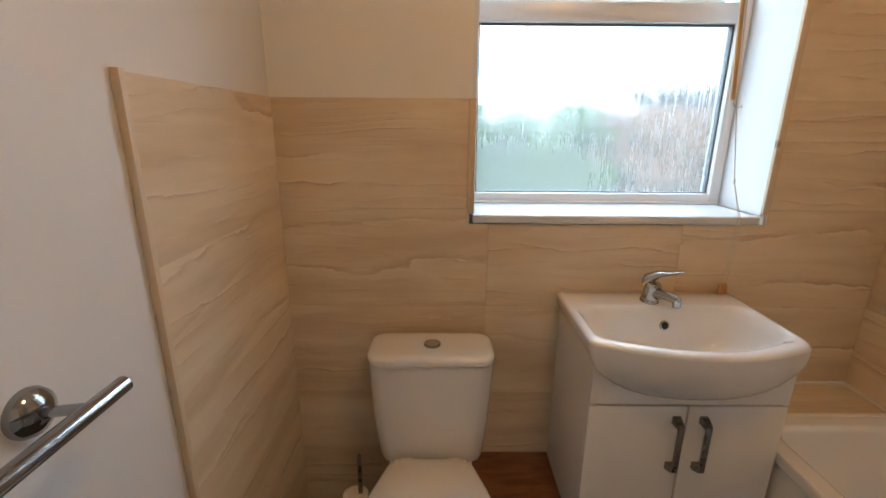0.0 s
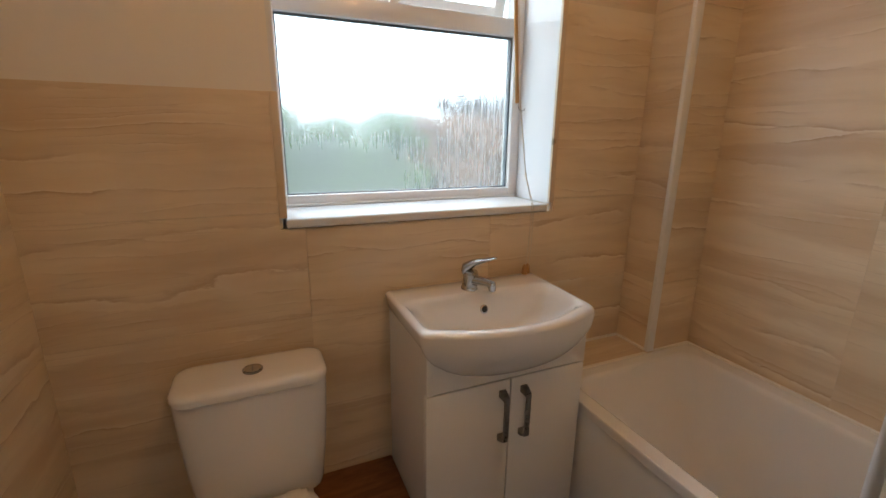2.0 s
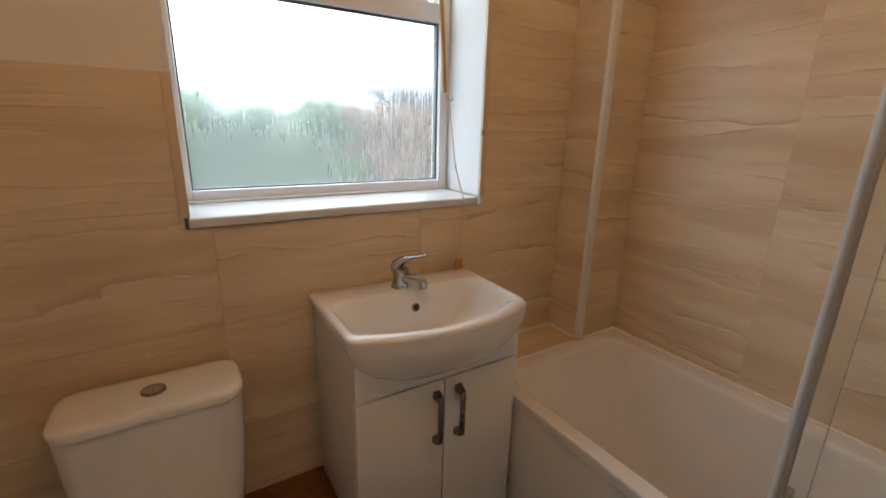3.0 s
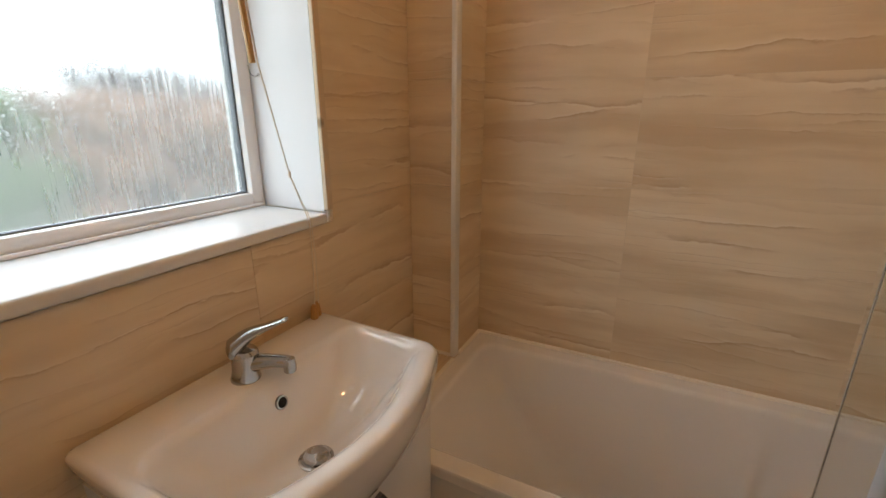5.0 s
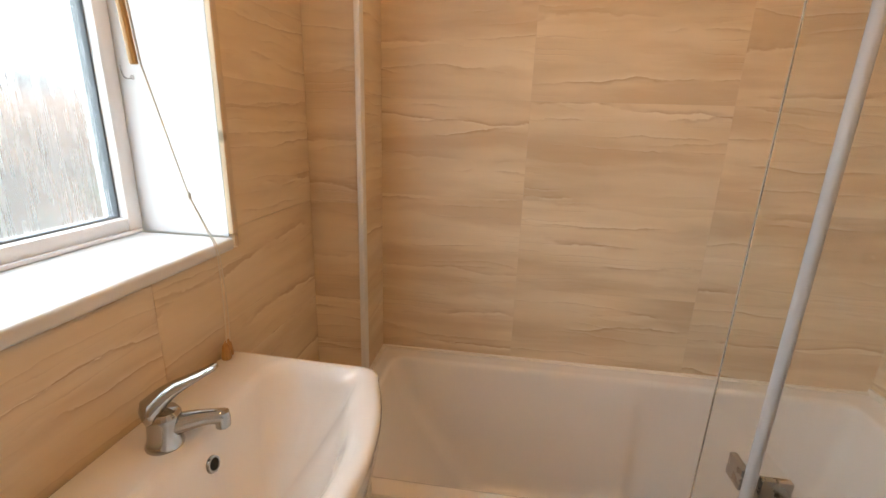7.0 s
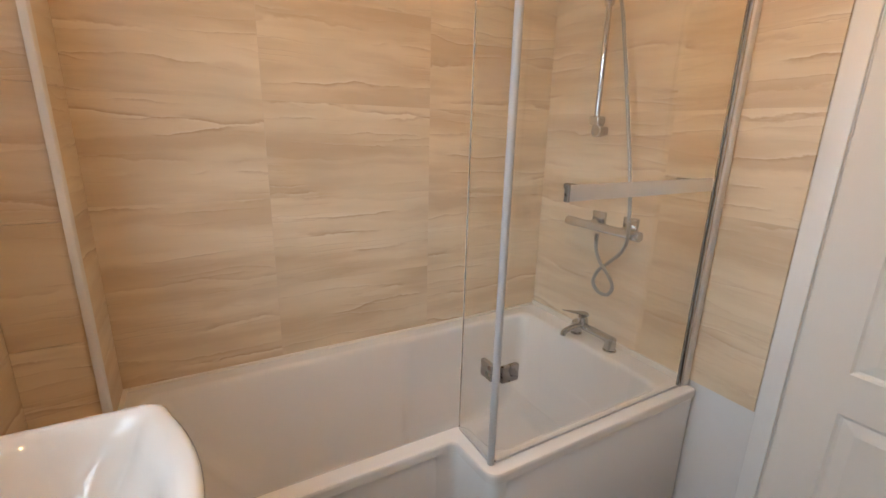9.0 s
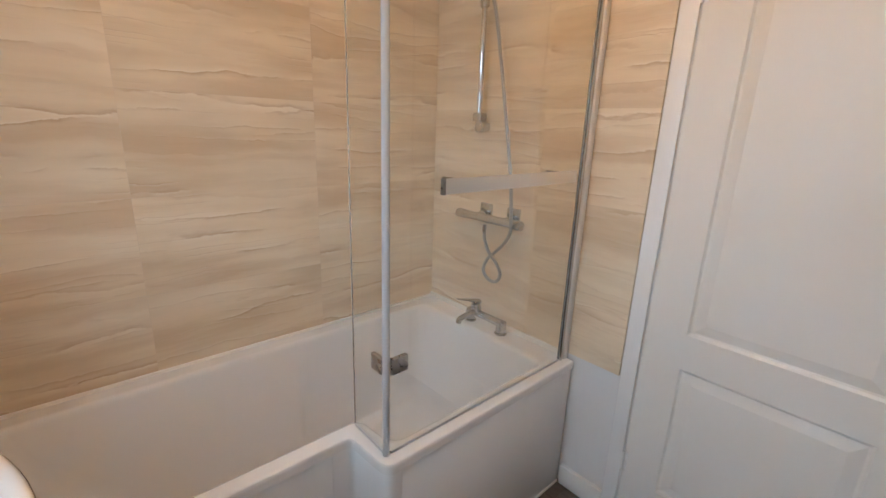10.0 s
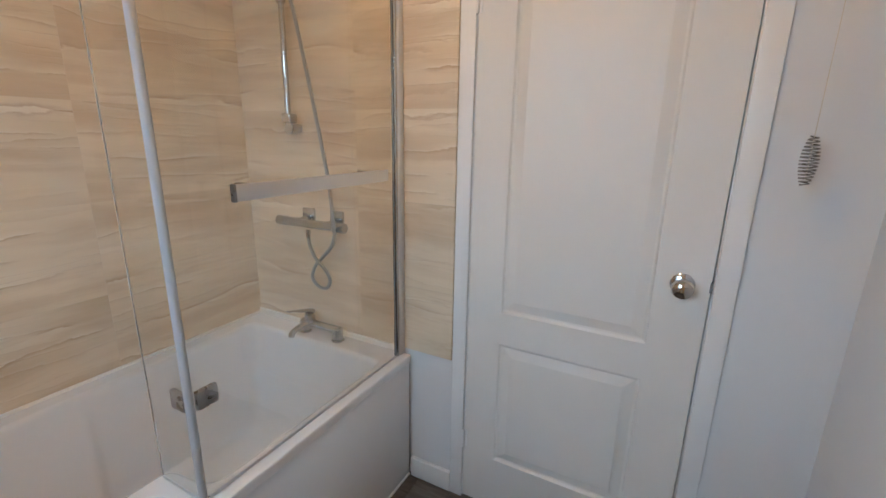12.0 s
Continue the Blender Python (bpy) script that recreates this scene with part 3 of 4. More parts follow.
# ---- ceiling light ----
lamp = thing("ceiling_light", (-1.15, 0.95, H - 0.09), "small round lit ceiling light with an opal shade", "ceiling light")
part("base", spin(B(), [(0.06, 0), (0.06, 0.02), (0.055, 0.024)], Matrix.Translation((-1.15, 0.95, H - 0.024)), 24), TRIMW, lamp)
part("shade", spin(B(), [(0.004, -0.075), (0.03, -0.07), (0.05, -0.055), (0.06, -0.03), (0.056, -0.001)], Matrix.Translation((-1.15, 0.95, H - 0.024)), 24), BULB, lamp, "glowing opal glass shade")

# ---- bath ----
bath = thing("bath", (-0.4, 0.85, 0.0), "white acrylic L-shaped shower bath with a straight front panel", "bath")
OUT = [(-0.002, 0.002), (-0.002, 0.72), (-0.002, 0.80), (-0.002, 1.698), (-0.690, 1.698), (-0.690, 0.870), (-0.851, 0.856), (-0.851, 0.002)]
INN = [(-0.072, 0.105), (-0.072, 0.73), (-0.072, 0.79), (-0.072, 1.64), (-0.636, 1.64), (-0.636, 0.806), (-0.780, 0.790), (-0.780, 0.105)]
MID = [(-0.088, 0.118), (-0.088, 0.74), (-0.099, 0.775), (-0.100, 1.60), (-0.618, 1.60), (-0.618, 0.796), (-0.768, 0.780), (-0.768, 0.118)]
BOT = [(-0.112, 0.17), (-0.112, 0.745), (-0.146, 0.785), (-0.150, 1.36), (-0.575, 1.36), (-0.575, 0.750), (-0.733, 0.742), (-0.733, 0.17)]


def ring(pts, z, r, k=6):
    return [(p.x, p.y, z) for p in corners([Vector((a, b, 0)) for a, b in pts], r, k)]


def grown(pts, d):
    cx, cy = -0.43, 0.5
    return [(x + (d if x > cx else -d), y + (d if y > cy else -d)) for x, y in pts]


RO = [0.004, 0.01, 0.01, 0.004, 0.004, 0.022, 0.032, 0.004]
RI = [0.05, 0.015, 0.015, 0.06, 0.06, 0.035, 0.05, 0.05]
RB = [0.07, 0.015, 0.015, 0.10, 0.10, 0.04, 0.06, 0.07]
rings = [ring(grown(OUT, -0.022), RIM - 0.031, RO), ring(OUT, RIM - 0.031, RO), ring(OUT, RIM - 0.010, RO), ring(OUT, RIM - 0.006, RO), ring(grown(OUT, -0.002), RIM - 0.0015, RO), ring(grown(OUT, -0.006), RIM, RO), ring(grown(OUT, -0.010), RIM, RO),
         ring(grown(INN, 0.014), RIM, RI), ring(grown(INN, 0.008), RIM, RI), ring(INN, RIM - 0.004, RI), ring(grown(INN, -0.005), RIM - 0.014, RI), ring(grown(INN, -0.006), RIM - 0.022, RI), ring(MID, RIM - 0.10, RI),
         ring(grown(BOT, 0.004), 0.17, RB), ring(grown(BOT, -0.004), 0.13, RB), ring(grown(BOT, -0.02), 0.108, RB), ring(grown(BOT, -0.05), 0.10, RB)]
part("tub", loft(B(), rings, False, True), ACRYLIC, bath, "glossy white acrylic tub with a raised rolled rim", 42)
bm = B()
box(bm, -0.684, -0.667, 0.9227, 1.697, 0.004, RIM - 0.0325, 0.0004)
part("front_panel", bm, PANEL, bath)
bm = B()
pl = corners([Vector((-0.684, 0.9225, 0)), Vector((-0.684, 0.864, 0)), Vector((-0.845, 0.850, 0)), Vector((-0.845, 0.803, 0))], [0.0005, 0.022, 0.032, 0.0005], 6)
inner = [Vector((p.x + 0.012, p.y - 0.006, 0)) for p in pl]
loft(bm, [[(p.x, p.y, z) for p in pl + inner[::-1]] for z in (0.004, RIM - 0.0325)], False, False)
part("step_panel", bm, PANEL, bath)
part("front_panel", box(B(), -0.845, -0.828, 0.006, 0.8028, 0.012, RIM - 0.0325, 0.0004), PANEL, bath)
part("panel_foot", box(B(), -0.848, -0.834, 0.006, 0.80, 0.0, 0.011, 0.002), CAULK, bath, "white sealant line under the panel")
part("bath_waste", spin(B(), [(0.034, 0), (0.034, 0.003), (0.026, 0.005), (0.02, 0.003)], Matrix.Translation((-0.40, 0.36, 0.1005)), 24), CHROME, bath, "chrome waste")

# ---- bath tap ----
tap = thing("bath_tap", (-0.44, 0.06, RIM), "chrome lever bath mixer tap on the rim of the bath", "tap")
BTX = -0.378
for x in (-0.525, -0.345):
    bm = B()
    rod(bm, (x, 0.055, RIM + 0.001), (x, 0.055, RIM + 0.008), 0.027, seg=22, edge=0.002)
    rod(bm, (x, 0.055, RIM + 0.007), (x, 0.055, RIM + 0.058), 0.0225, 0.0215, 22, 0.004)
    part("pillar", bm, CHROME, tap)
part("body", rod(B(), (-0.535, 0.055, RIM + 0.048), (-0.335, 0.055, RIM + 0.048), 0.0165, seg=20, edge=0.003), CHROME, tap)
part("cartridge", spin(B(), [(0.021, 0.0), (0.0225, 0.012), (0.0225, 0.026), (0.019, 0.044), (0.010, 0.050)], along((BTX, 0.055, RIM + 0.050), (BTX, 0.064, RIM + 0.10)), 22), CHROME, tap)
bm = B()
tube(bm, smooth_line([(BTX, 0.06, RIM + 0.048), (BTX, 0.10, RIM + 0.052), (BTX, 0.145, RIM + 0.047), (BTX, 0.165, RIM + 0.038)], 6), lambda t: 0.0145 - 0.003 * t, 14)
spin(bm, [(0.010, 0.0), (0.0125, 0.002), (0.0125, 0.018), (0.010, 0.021)], along((BTX, 0.160, RIM + 0.046), (BTX, 0.168, RIM + 0.02)), 16)
part("spout", bm, CHROME, tap)
rings = []
for u in range(10):
    t = u / 9
    c = Vector((BTX + 0.012 * t, 0.045 + 0.118 * t, RIM + 0.100 + 0.034 * t))
    w, h = 0.020 - 0.009 * t, 0.0085 * (1 - t) ** 1.5 + 0.0025
    rings.append([c + Vector((w * math.cos(a), 0, h * math.sin(a))) for a in [2 * math.pi * k / 12 for k in range(12)]])
part("lever", loft(B(), rings, True, True), CHROME, tap, "flat chrome lever")

# ---- shower ----
shower = thing("shower_mixer", (-0.41, 0.03, 1.04), "chrome bar shower mixer with riser rail and looped hose", "shower")
bm = B()
rod(bm, (-0.245, 0.060, 1.042), (-0.585, 0.060, 1.042), 0.0175, seg=20, edge=0.003)
part("bar", bm, CHROME, shower)
bm = B()
rod(bm, (-0.238, 0.060, 1.042), (-0.288, 0.060, 1.042), 0.0195, seg=20, edge=0.003)
part("control_knob", bm, CHROME, shower)
bm = B()
rod(bm, (-0.545, 0.060, 1.042), (-0.592, 0.060, 1.042), 0.0195, seg=20, edge=0.003)
part("control_knob", bm, CHROME, shower)
for x in (-0.357, -0.507):
    part("wall_plate", box(B(), x - 0.032, x + 0.032, 0.001, 0.012, 1.034, 1.094, 0.003), CHROME, shower, "square chrome wall plate")
    part("elbow", rod(B(), (x, 0.008, 1.056), (x, 0.060, 1.046), 0.014, seg=14), CHROME, shower)
part("outlet", rod(B(), (-0.402, 0.062, 1.016), (-0.402, 0.062, 0.985), 0.009, seg=12, edge=0.001), CHROME, shower)
bm = B()
tube(bm, smooth_line([(-0.402, 0.062, 0.99), (-0.408, 0.062, 0.95), (-0.44, 0.066, 0.903), (-0.485, 0.064, 0.862), (-0.503, 0.06, 0.82), (-0.478, 0.055, 0.783), (-0.435, 0.055, 0.782), (-0.404, 0.055, 0.815), (-0.418, 0.050, 0.865), (-0.455, 0.046, 0.905), (-0.505, 0.048, 0.955), (-0.55, 0.075, 1.01), (-0.566, 0.095, 1.06), (-0.558, 0.09, 1.12), (-0.524, 0.07, 1.25), (-0.469, 0.062, 1.489), (-0.43, 0.062, 1.67), (-0.395, 0.066, 1.83), (-0.375, 0.085, 1.90)], 8), 0.0068, 10)
part("hose", bm, HOSE, shower, "flexible chrome hose twisted into a loop")
rail = part("riser_rail", rod(B(), (-0.325, 0.05, 1.41), (-0.325, 0.05, 2.0), 0.0105, seg=16), CHROME, shower)
bm = B()
box(bm, -0.349, -0.303, 0.026, 0.068, 1.428, 1.462, 0.007, 3)
part("rail_end", bm, CHROME, rail)
part("rail_mount", box(B(), -0.349, -0.301, 0.001, 0.040, 1.392, 1.424, 0.008, 3), CHROME, rail)
part("mount_cover", rod(B(), (-0.338, 0.036, 1.408), (-0.338, 0.066, 1.408), 0.024, seg=22, edge=0.004), CHROME, rail)
bm = B()
rod(bm, (-0.325, 0.05, 1.845), (-0.325, 0.05, 1.90), 0.018, seg=16, edge=0.003)
rod(bm, (-0.325, 0.05, 1.872), (-0.378, 0.085, 1.89), 0.012, seg=12)
part("slider", bm, CHROME, rail)
bm = B()
rod(bm, (-0.376, 0.084, 1.885), (-0.37, 0.11, 1.97), 0.011, seg=12)
spin(bm, [(0.012, 0), (0.03, 0.012), (0.045, 0.02), (0.045, 0.03), (0.02, 0.034)], along((-0.37, 0.105, 1.98), (-0.36, 0.17, 1.93)), 20)
part("handset", bm, CHROME, shower)

# ---- glass screen ----
screen = thing("shower_screen", (-0.815, 0.4, RIM), "clear glass shower screen with short return panel on the bath", "shower screen")
ST = 1.98
GXS, POST = -0.812, (-0.810, 0.832)
g1 = part("glass_panel", box(B(), GXS - 0.003, GXS + 0.003, 0.058, POST[1] - 0.003, RIM + 0.008, ST), GLASS, screen, "large clear glass panel")
g2 = part("return_panel", box(B(), POST[0] + 0.003, -0.657, POST[1] - 0.003, POST[1] + 0.003, RIM + 0.008, ST), GLASS, screen, "narrow clear glass return panel")
part("polished_edge", box(B(), -0.6569, -0.6545, POST[1] - 0.0034, POST[1] + 0.0034, RIM + 0.008, ST), EDGE, screen, "ground glass edge")
g1.visible_shadow = g2.visible_shadow = False
bm = B()
rod(bm, (POST[0], POST[1], RIM + 0.002), (POST[0], POST[1], ST), 0.0092, seg=14)
part("corner_seal", bm, SEAL, screen, "grey translucent seal strip at the glass corner")
bm = B()
box(bm, GXS - 0.0125, GXS + 0.0125, 0.001, 0.031, RIM + 0.002, ST, 0.005)
part("wall_profile", bm, ALU, screen, "satin aluminium wall channel")
part("pivot_tube", rod(B(), (GXS, 0.040, RIM + 0.002), (GXS, 0.040, ST), 0.009, seg=16), CHROME, screen, "polished pivot tube")
bm = B()
box(bm, GXS - 0.004, GXS + 0.004, 0.05, POST[1] - 0.013, RIM + 0.001, RIM + 0.010, 0.002)
box(bm, POST[0] + 0.012, -0.657, POST[1] - 0.004, POST[1] + 0.004, RIM + 0.001, RIM + 0.010, 0.002)
part("bottom_seal", bm, SEAL, screen)
part("edge_seal", box(B(), GXS - 0.005, GXS + 0.005, 0.0515, 0.0575, RIM + 0.010, ST, 0.001), GASKET, screen, "dark rubber seal along the hinge edge")
for z in (0.818, 1.80):
    c = part("glass_clip", box(B(), GXS - 0.0075, GXS + 0.0075, POST[1] - 0.062, POST[1] - 0.014, z - 0.022, z + 0.022, 0.001), BRUSHED, screen, "square chrome glass clip")
    part("glass_clip", box(B(), POST[0] + 0.012, POST[0] + 0.056, POST[1] - 0.0075, POST[1] + 0.0075, z - 0.022, z + 0.022, 0.001), BRUSHED, screen, "square chrome glass clip")
rail2 = part("towel_bar", box(B(), -0.872, -0.862, 0.165, 0.712, 1.248, 1.284, 0.002), BAR, screen, "flat brushed steel towel bar across the glass")
part("bar_end", box(B(), -0.8735, -0.8605, 0.709, 0.716, 1.247, 1.285, 0.002), PEWTER, rail2, "dark end cap")
for y in (0.235, 0.66):
    part("bar_standoff", rod(B(), (-0.866, y, 1.274), (GXS + 0.006, y, 1.274), 0.008, seg=12), CHROME, rail2)

# ---- vanity unit ----
vanity = thing("vanity_unit", (-0.957, 1.70, 0.0), "white gloss two-door vanity unit under the basin", "cabinet")
CX0, CX1, CFY = -1.214, -0.700, 1.53
for x0 in (CX0, CX1 - 0.016):
    bm = box(B(), x0, x0 + 0.016, CFY + 0.018, N_Y - 0.004, 0.0, 0.7115)
    box(bm, x0, x0 + 0.016, CFY, N_Y - 0.004, 0.7115, 0.852)
    part("side_panel", bm, CABINET, vanity, "", 10)
part("back_panel", box(B(), CX0 + 0.016, CX1 - 0.016, N_Y - 0.02, N_Y - 0.006, 0.0, 0.83), CABINET, vanity)
part("bottom_panel", box(B(), CX0 + 0.016, CX1 - 0.016, CFY + 0.02, N_Y - 0.02, 0.08, 0.096), CABINET, vanity)
part("plinth", box(B(), CX0 + 0.016, CX1 - 0.016, CFY + 0.05, CFY + 0.064, 0.0, 0.08), CABINET, vanity)

CM = -0.957
for x0, x1, hx in ((CX0, CM - 0.002, -0.985), (CM + 0.002, CX1, -0.914)):
    d = part("cabinet_door", box(B(), x0, x1, CFY, CFY + 0.017, 0.03, 0.708, 0.002), CABINET, vanity)
    bm = box(B(), hx - 0.0075, hx + 0.0075, CFY - 0.032, CFY - 0.024, 0.529, 0.667, 0.0015)
    for z, dz in ((0.665, 0.010), (0.531, -0.010)):
        rows = [[(hx + sx * w, y, zz + sz * w) for sx, sz in ((-1, -1), (1, -1), (1, 1), (-1, 1))] for y, zz, w in ((CFY + 0.001, z + dz * 0.4, 0.0105), (CFY - 0.010, z + dz * 0.3, 0.0095), (CFY - 0.030, z - dz * 0.3, 0.007))]
        loft(bm, rows, True, True)
    part("handle", bm, PEWTER, d, "dark pewter bow handle")

# ---- basin ----
basin = thing("basin", (-0.966, 1.66, 0.85), "white ceramic basin with a bowed front on the vanity unit", "basin")
BZ = 0.897
BCX = -0.956


def basin_outline(hw, y_back, y_side, y_front, r_back, r_front, n=13):
    """Straight back and sides and a bowed front, as a closed outline."""
    hw, y_side, y_front = hw + 0.006, y_side + 0.018, y_front + (0.034 if y_front < 1.5 else 0.016)
    room = (y_back - y_side) / 2 - 0.002
    r_back, r_front = min(r_back, room), min(r_front, room)
    pts = []
    for cx, cy, r, a0 in ((BCX + hw, y_back, r_back, 90), (BCX + hw, y_side, r_front, 0)):
        for k in range(6):
            a = radians(a0 - 90 * k / 5)
            ox, oy = cx - r, (cy - r if a0 == 90 else cy + r)
            pts.append((ox + r * math.cos(a), oy + r * math.sin(a)))
    for k in range(1, n):
        u = 1 - 2 * k / n
        x = u * (hw - r_front)
        pts.append((BCX + x, y_side - (y_side - y_front) * (1 - u * u)))
    for cx, cy, r, a0 in ((BCX - hw, y_side, r_front, 270), (BCX - hw, y_back, r_back, 180)):
        for k in range(6):
            a = radians(a0 - 90 * k / 5)
            ox, oy = cx + r, (cy + r if a0 == 270 else cy - r)
            pts.append((ox + r * math.cos(a), oy + r * math.sin(a)))
    return pts


def droop(x, y):
    """The rim of the basin falls a little towards its front corners."""
    f = min(1.0, max(0.0, (1.66 - y) / 0.16))
    return (0.006 + 0.006 * (x - BCX) / 0.275) * f * f


def at_z(pts, z):
    return [(x, y, z - (droop(x, y) if z > BZ - 0.06 else 0.0)) for x, y in pts]


o = basin_outline
rings = [at_z(o(0.262, 1.852, 1.502, 1.432, 0.012, 0.03), BZ - 0.050), at_z(o(0.269, 1.858, 1.490, 1.420, 0.012, 0.03), BZ - 0.012), at_z(o(0.2675, 1.857, 1.492, 1.422, 0.012, 0.03), BZ - 0.006), at_z(o(0.264, 1.855, 1.496, 1.426, 0.012, 0.03), BZ - 0.0018), at_z(o(0.259, 1.850, 1.501, 1.432, 0.012, 0.03), BZ + 0.0004), at_z(o(0.2545, 1.80, 1.506, 1.438, 0.02, 0.031), BZ + 0.0010), at_z(o(0.2505, 1.754, 1.512, 1.445, 0.04, 0.032), BZ + 0.0006), at_z(o(0.2475, 1.746, 1.516, 1.451, 0.045, 0.033), BZ - 0.0008),
         at_z(o(0.2450, 1.742, 1.520, 1.456, 0.045, 0.033), BZ - 0.0030), at_z(o(0.2415, 1.737, 1.524, 1.461, 0.05, 0.036), BZ - 0.0075), at_z(o(0.237, 1.733, 1.529, 1.467, 0.055, 0.04), BZ - 0.012), at_z(o(0.228, 1.728, 1.536, 1.476, 0.06, 0.05), BZ - 0.032), at_z(o(0.214, 1.722, 1.546, 1.489, 0.065, 0.06), BZ - 0.058),
         at_z(o(0.193, 1.715, 1.560, 1.509, 0.065, 0.065), BZ - 0.086), at_z(o(0.164, 1.705, 1.576, 1.533, 0.06, 0.06), BZ - 0.112), at_z(o(0.126, 1.690, 1.592, 1.557, 0.045, 0.045), BZ - 0.131), at_z(o(0.080, 1.668, 1.603, 1.585, 0.03, 0.03), BZ - 0.143), at_z(o(0.03, 1.64, 1.612, 1.606, 0.013, 0.012), BZ - 0.147)]
part("bowl", loft(B(), rings, False, True), CERAMIC, basin, "", 80)
front = basin_outline(0.2692, 1.858, 1.4895, 1.4195, 0.012, 0.03)[6:30]
rows = []
for v in range(11):
    t = v / 10 * math.pi / 2
    row = []
    for x, yr in front:
        u = (x - BCX) / 0.2752
        zb = BZ - 0.050 - 0.108 * max(0.0, 1 - abs(u) ** 2.6) ** 0.6
        yt = max(yr, CFY + 0.004)
        row.append((BCX + (x - BCX) * (1 - 0.035 * (1 - math.cos(t))), yr + (yt - yr) * (1 - math.cos(t)), BZ - 0.012 - droop(x, yr) + (zb - BZ + 0.012) * math.sin(t)))
    rows.append(row)
top = [(CX0 + 0.0162, BZ - 0.047), *[(x, min(BZ - 0.047, z + 0.002)) for x, _, z in sorted(rows[-1])[2:-2] if CX0 + 0.02 < x < CX1 - 0.02], (CX1 - 0.0162, BZ - 0.047)]
rows2 = [[(x, y, 0.714) for x, _ in top] + [(x, y, z) for x, z in top[::-1]] for y in (CFY, CFY + 0.0175)]
part("fascia", loft(B(), rows2, True, True), CABINET, vanity, "", 10)
part("belly", loft(B(), rows, False, False, False), CERAMIC, basin, "", 80)
part("overflow", spin(B(), [(0.009, 0.001), (0.0100, 0.004), (0.0132, 0.0038), (0.0145, 0.0), (0.012, -0.003)], along((-0.947, 1.7205, 0.844), (-0.947, 1.62, 0.872)), 24), TAPMETAL, basin, "chrome overflow ring")
# solid black disc that paints the shade inside the overflow
part("overflow_hole", spin(B(), [(0.0095, 0.002), (0.004, 0.0022)], along((-0.947, 1.7205, 0.844), (-0.947, 1.62, 0.872)), 16), DARK, basin)
part("waste", spin(B(), [(0.033, 0.0), (0.033, 0.003), (0.029, 0.005), (0.027, 0.0035), (0.010, 0.003)], Matrix.Translation((-0.952, 1.638, BZ - 0.147)), 26), BRUSHED, basin, "chrome waste ring")
part("plug", spin(B(), [(0.022, 0.004), (0.024, 0.008), (0.020, 0.012), (0.008, 0.014), (0.002, 0.0143)], Matrix.Translation((-0.952, 1.638, BZ - 0.147)) @ Matrix.Rotation(radians(6), 4, "X"), 24), BRUSHED, basin, "domed chrome plug")

mixer = thing("basin_tap", (-0.975, 1.775, BZ), "chrome single-lever mixer tap on the basin", "tap")
TX, TY = -0.973, 1.776
SPOUT = Matrix.Translation((TX, TY, BZ)) @ Matrix.Rotation(radians(31), 4, "Z")
LEVER = Matrix.Translation((TX, TY, BZ)) @ Matrix.Rotation(radians(45), 4, "Z")
part("body", spin(B(), [(0.0270, 0.0), (0.0275, 0.003), (0.0255, 0.008), (0.0235, 0.020), (0.0235, 0.042), (0.0250, 0.050), (0.0245, 0.056), (0.020, 0.062), (0.010, 0.065)], SPOUT @ Matrix.Rotation(radians(4), 4, "X"), 28), TAPMETAL, mixer)
bm = B()
tube(bm, smooth_line([SPOUT @ Vector(p) for p in ((0, -0.005, 0.030), (0, -0.026, 0.033), (0, -0.05, 0.034), (0, -0.074, 0.032), (0, -0.084, 0.029))], 6), lambda t: 0.0195 - 0.0070 * min(1.0, t * 1.6), 16)
spin(bm, [(0.0095, 0.018), (0.0115, 0.020), (0.0125, 0.034), (0.0105, 0.046), (0.003, 0.050)], SPOUT @ Matrix.Translation((0, -0.083, -0.008)), 18)
part("spout", bm, TAPMETAL, mixer)
rings = []
for u in range(19):
    t = u / 18
    c = Vector((0, 0.022 - 0.108 * t, 0.056 + 0.022 * math.sin(min(1.0, t * 2.2) * math.pi / 2) + 0.034 * t))
    w, h = 0.0255 * (1 - 0.58 * t ** 0.6), 0.018 * (1 - t) ** 2.0 + 0.0036
    if u in (0, 18):
        w, h = w * 0.6, h * 0.6
    rings.append([LEVER @ (c + Vector((w * math.cos(a), 0.35 * h * math.sin(a), h * math.sin(a)))) for a in [2 * math.pi * k / 16 for k in range(16)]])
part("lever", loft(B(), rings, True, True), TAPMETAL, mixer, "", 70)
part("indicator", spin(B(), [(0.004, 0), (0.004, 0.002), (0.001, 0.003)], SPOUT @ Matrix.Translation((0, -0.0235, 0.056)) @ Matrix.Rotation(radians(75), 4, "X"), 12), BRASS, mixer)

# ---- toilet ----
toilet = thing("toilet", (-1.635, 1.5, 0.0), "white close-coupled toilet with its seat lid closed", "toilet")
TCX = -1.627


def rrect(cx, hw, y0, y1, z, r, bow=0.0, k=5):
    pts = corners([Vector((cx - hw, y0, 0)), Vector((cx + hw, y0, 0)), Vector((cx + hw, y1, 0)), Vector((cx - hw, y1, 0))], r, k)
    return [(p.x, p.y - (bow * (1 - ((p.x - cx) / hw) ** 2) if p.y < (y0 + y1) / 2 else 0.0), z) for p in pts]


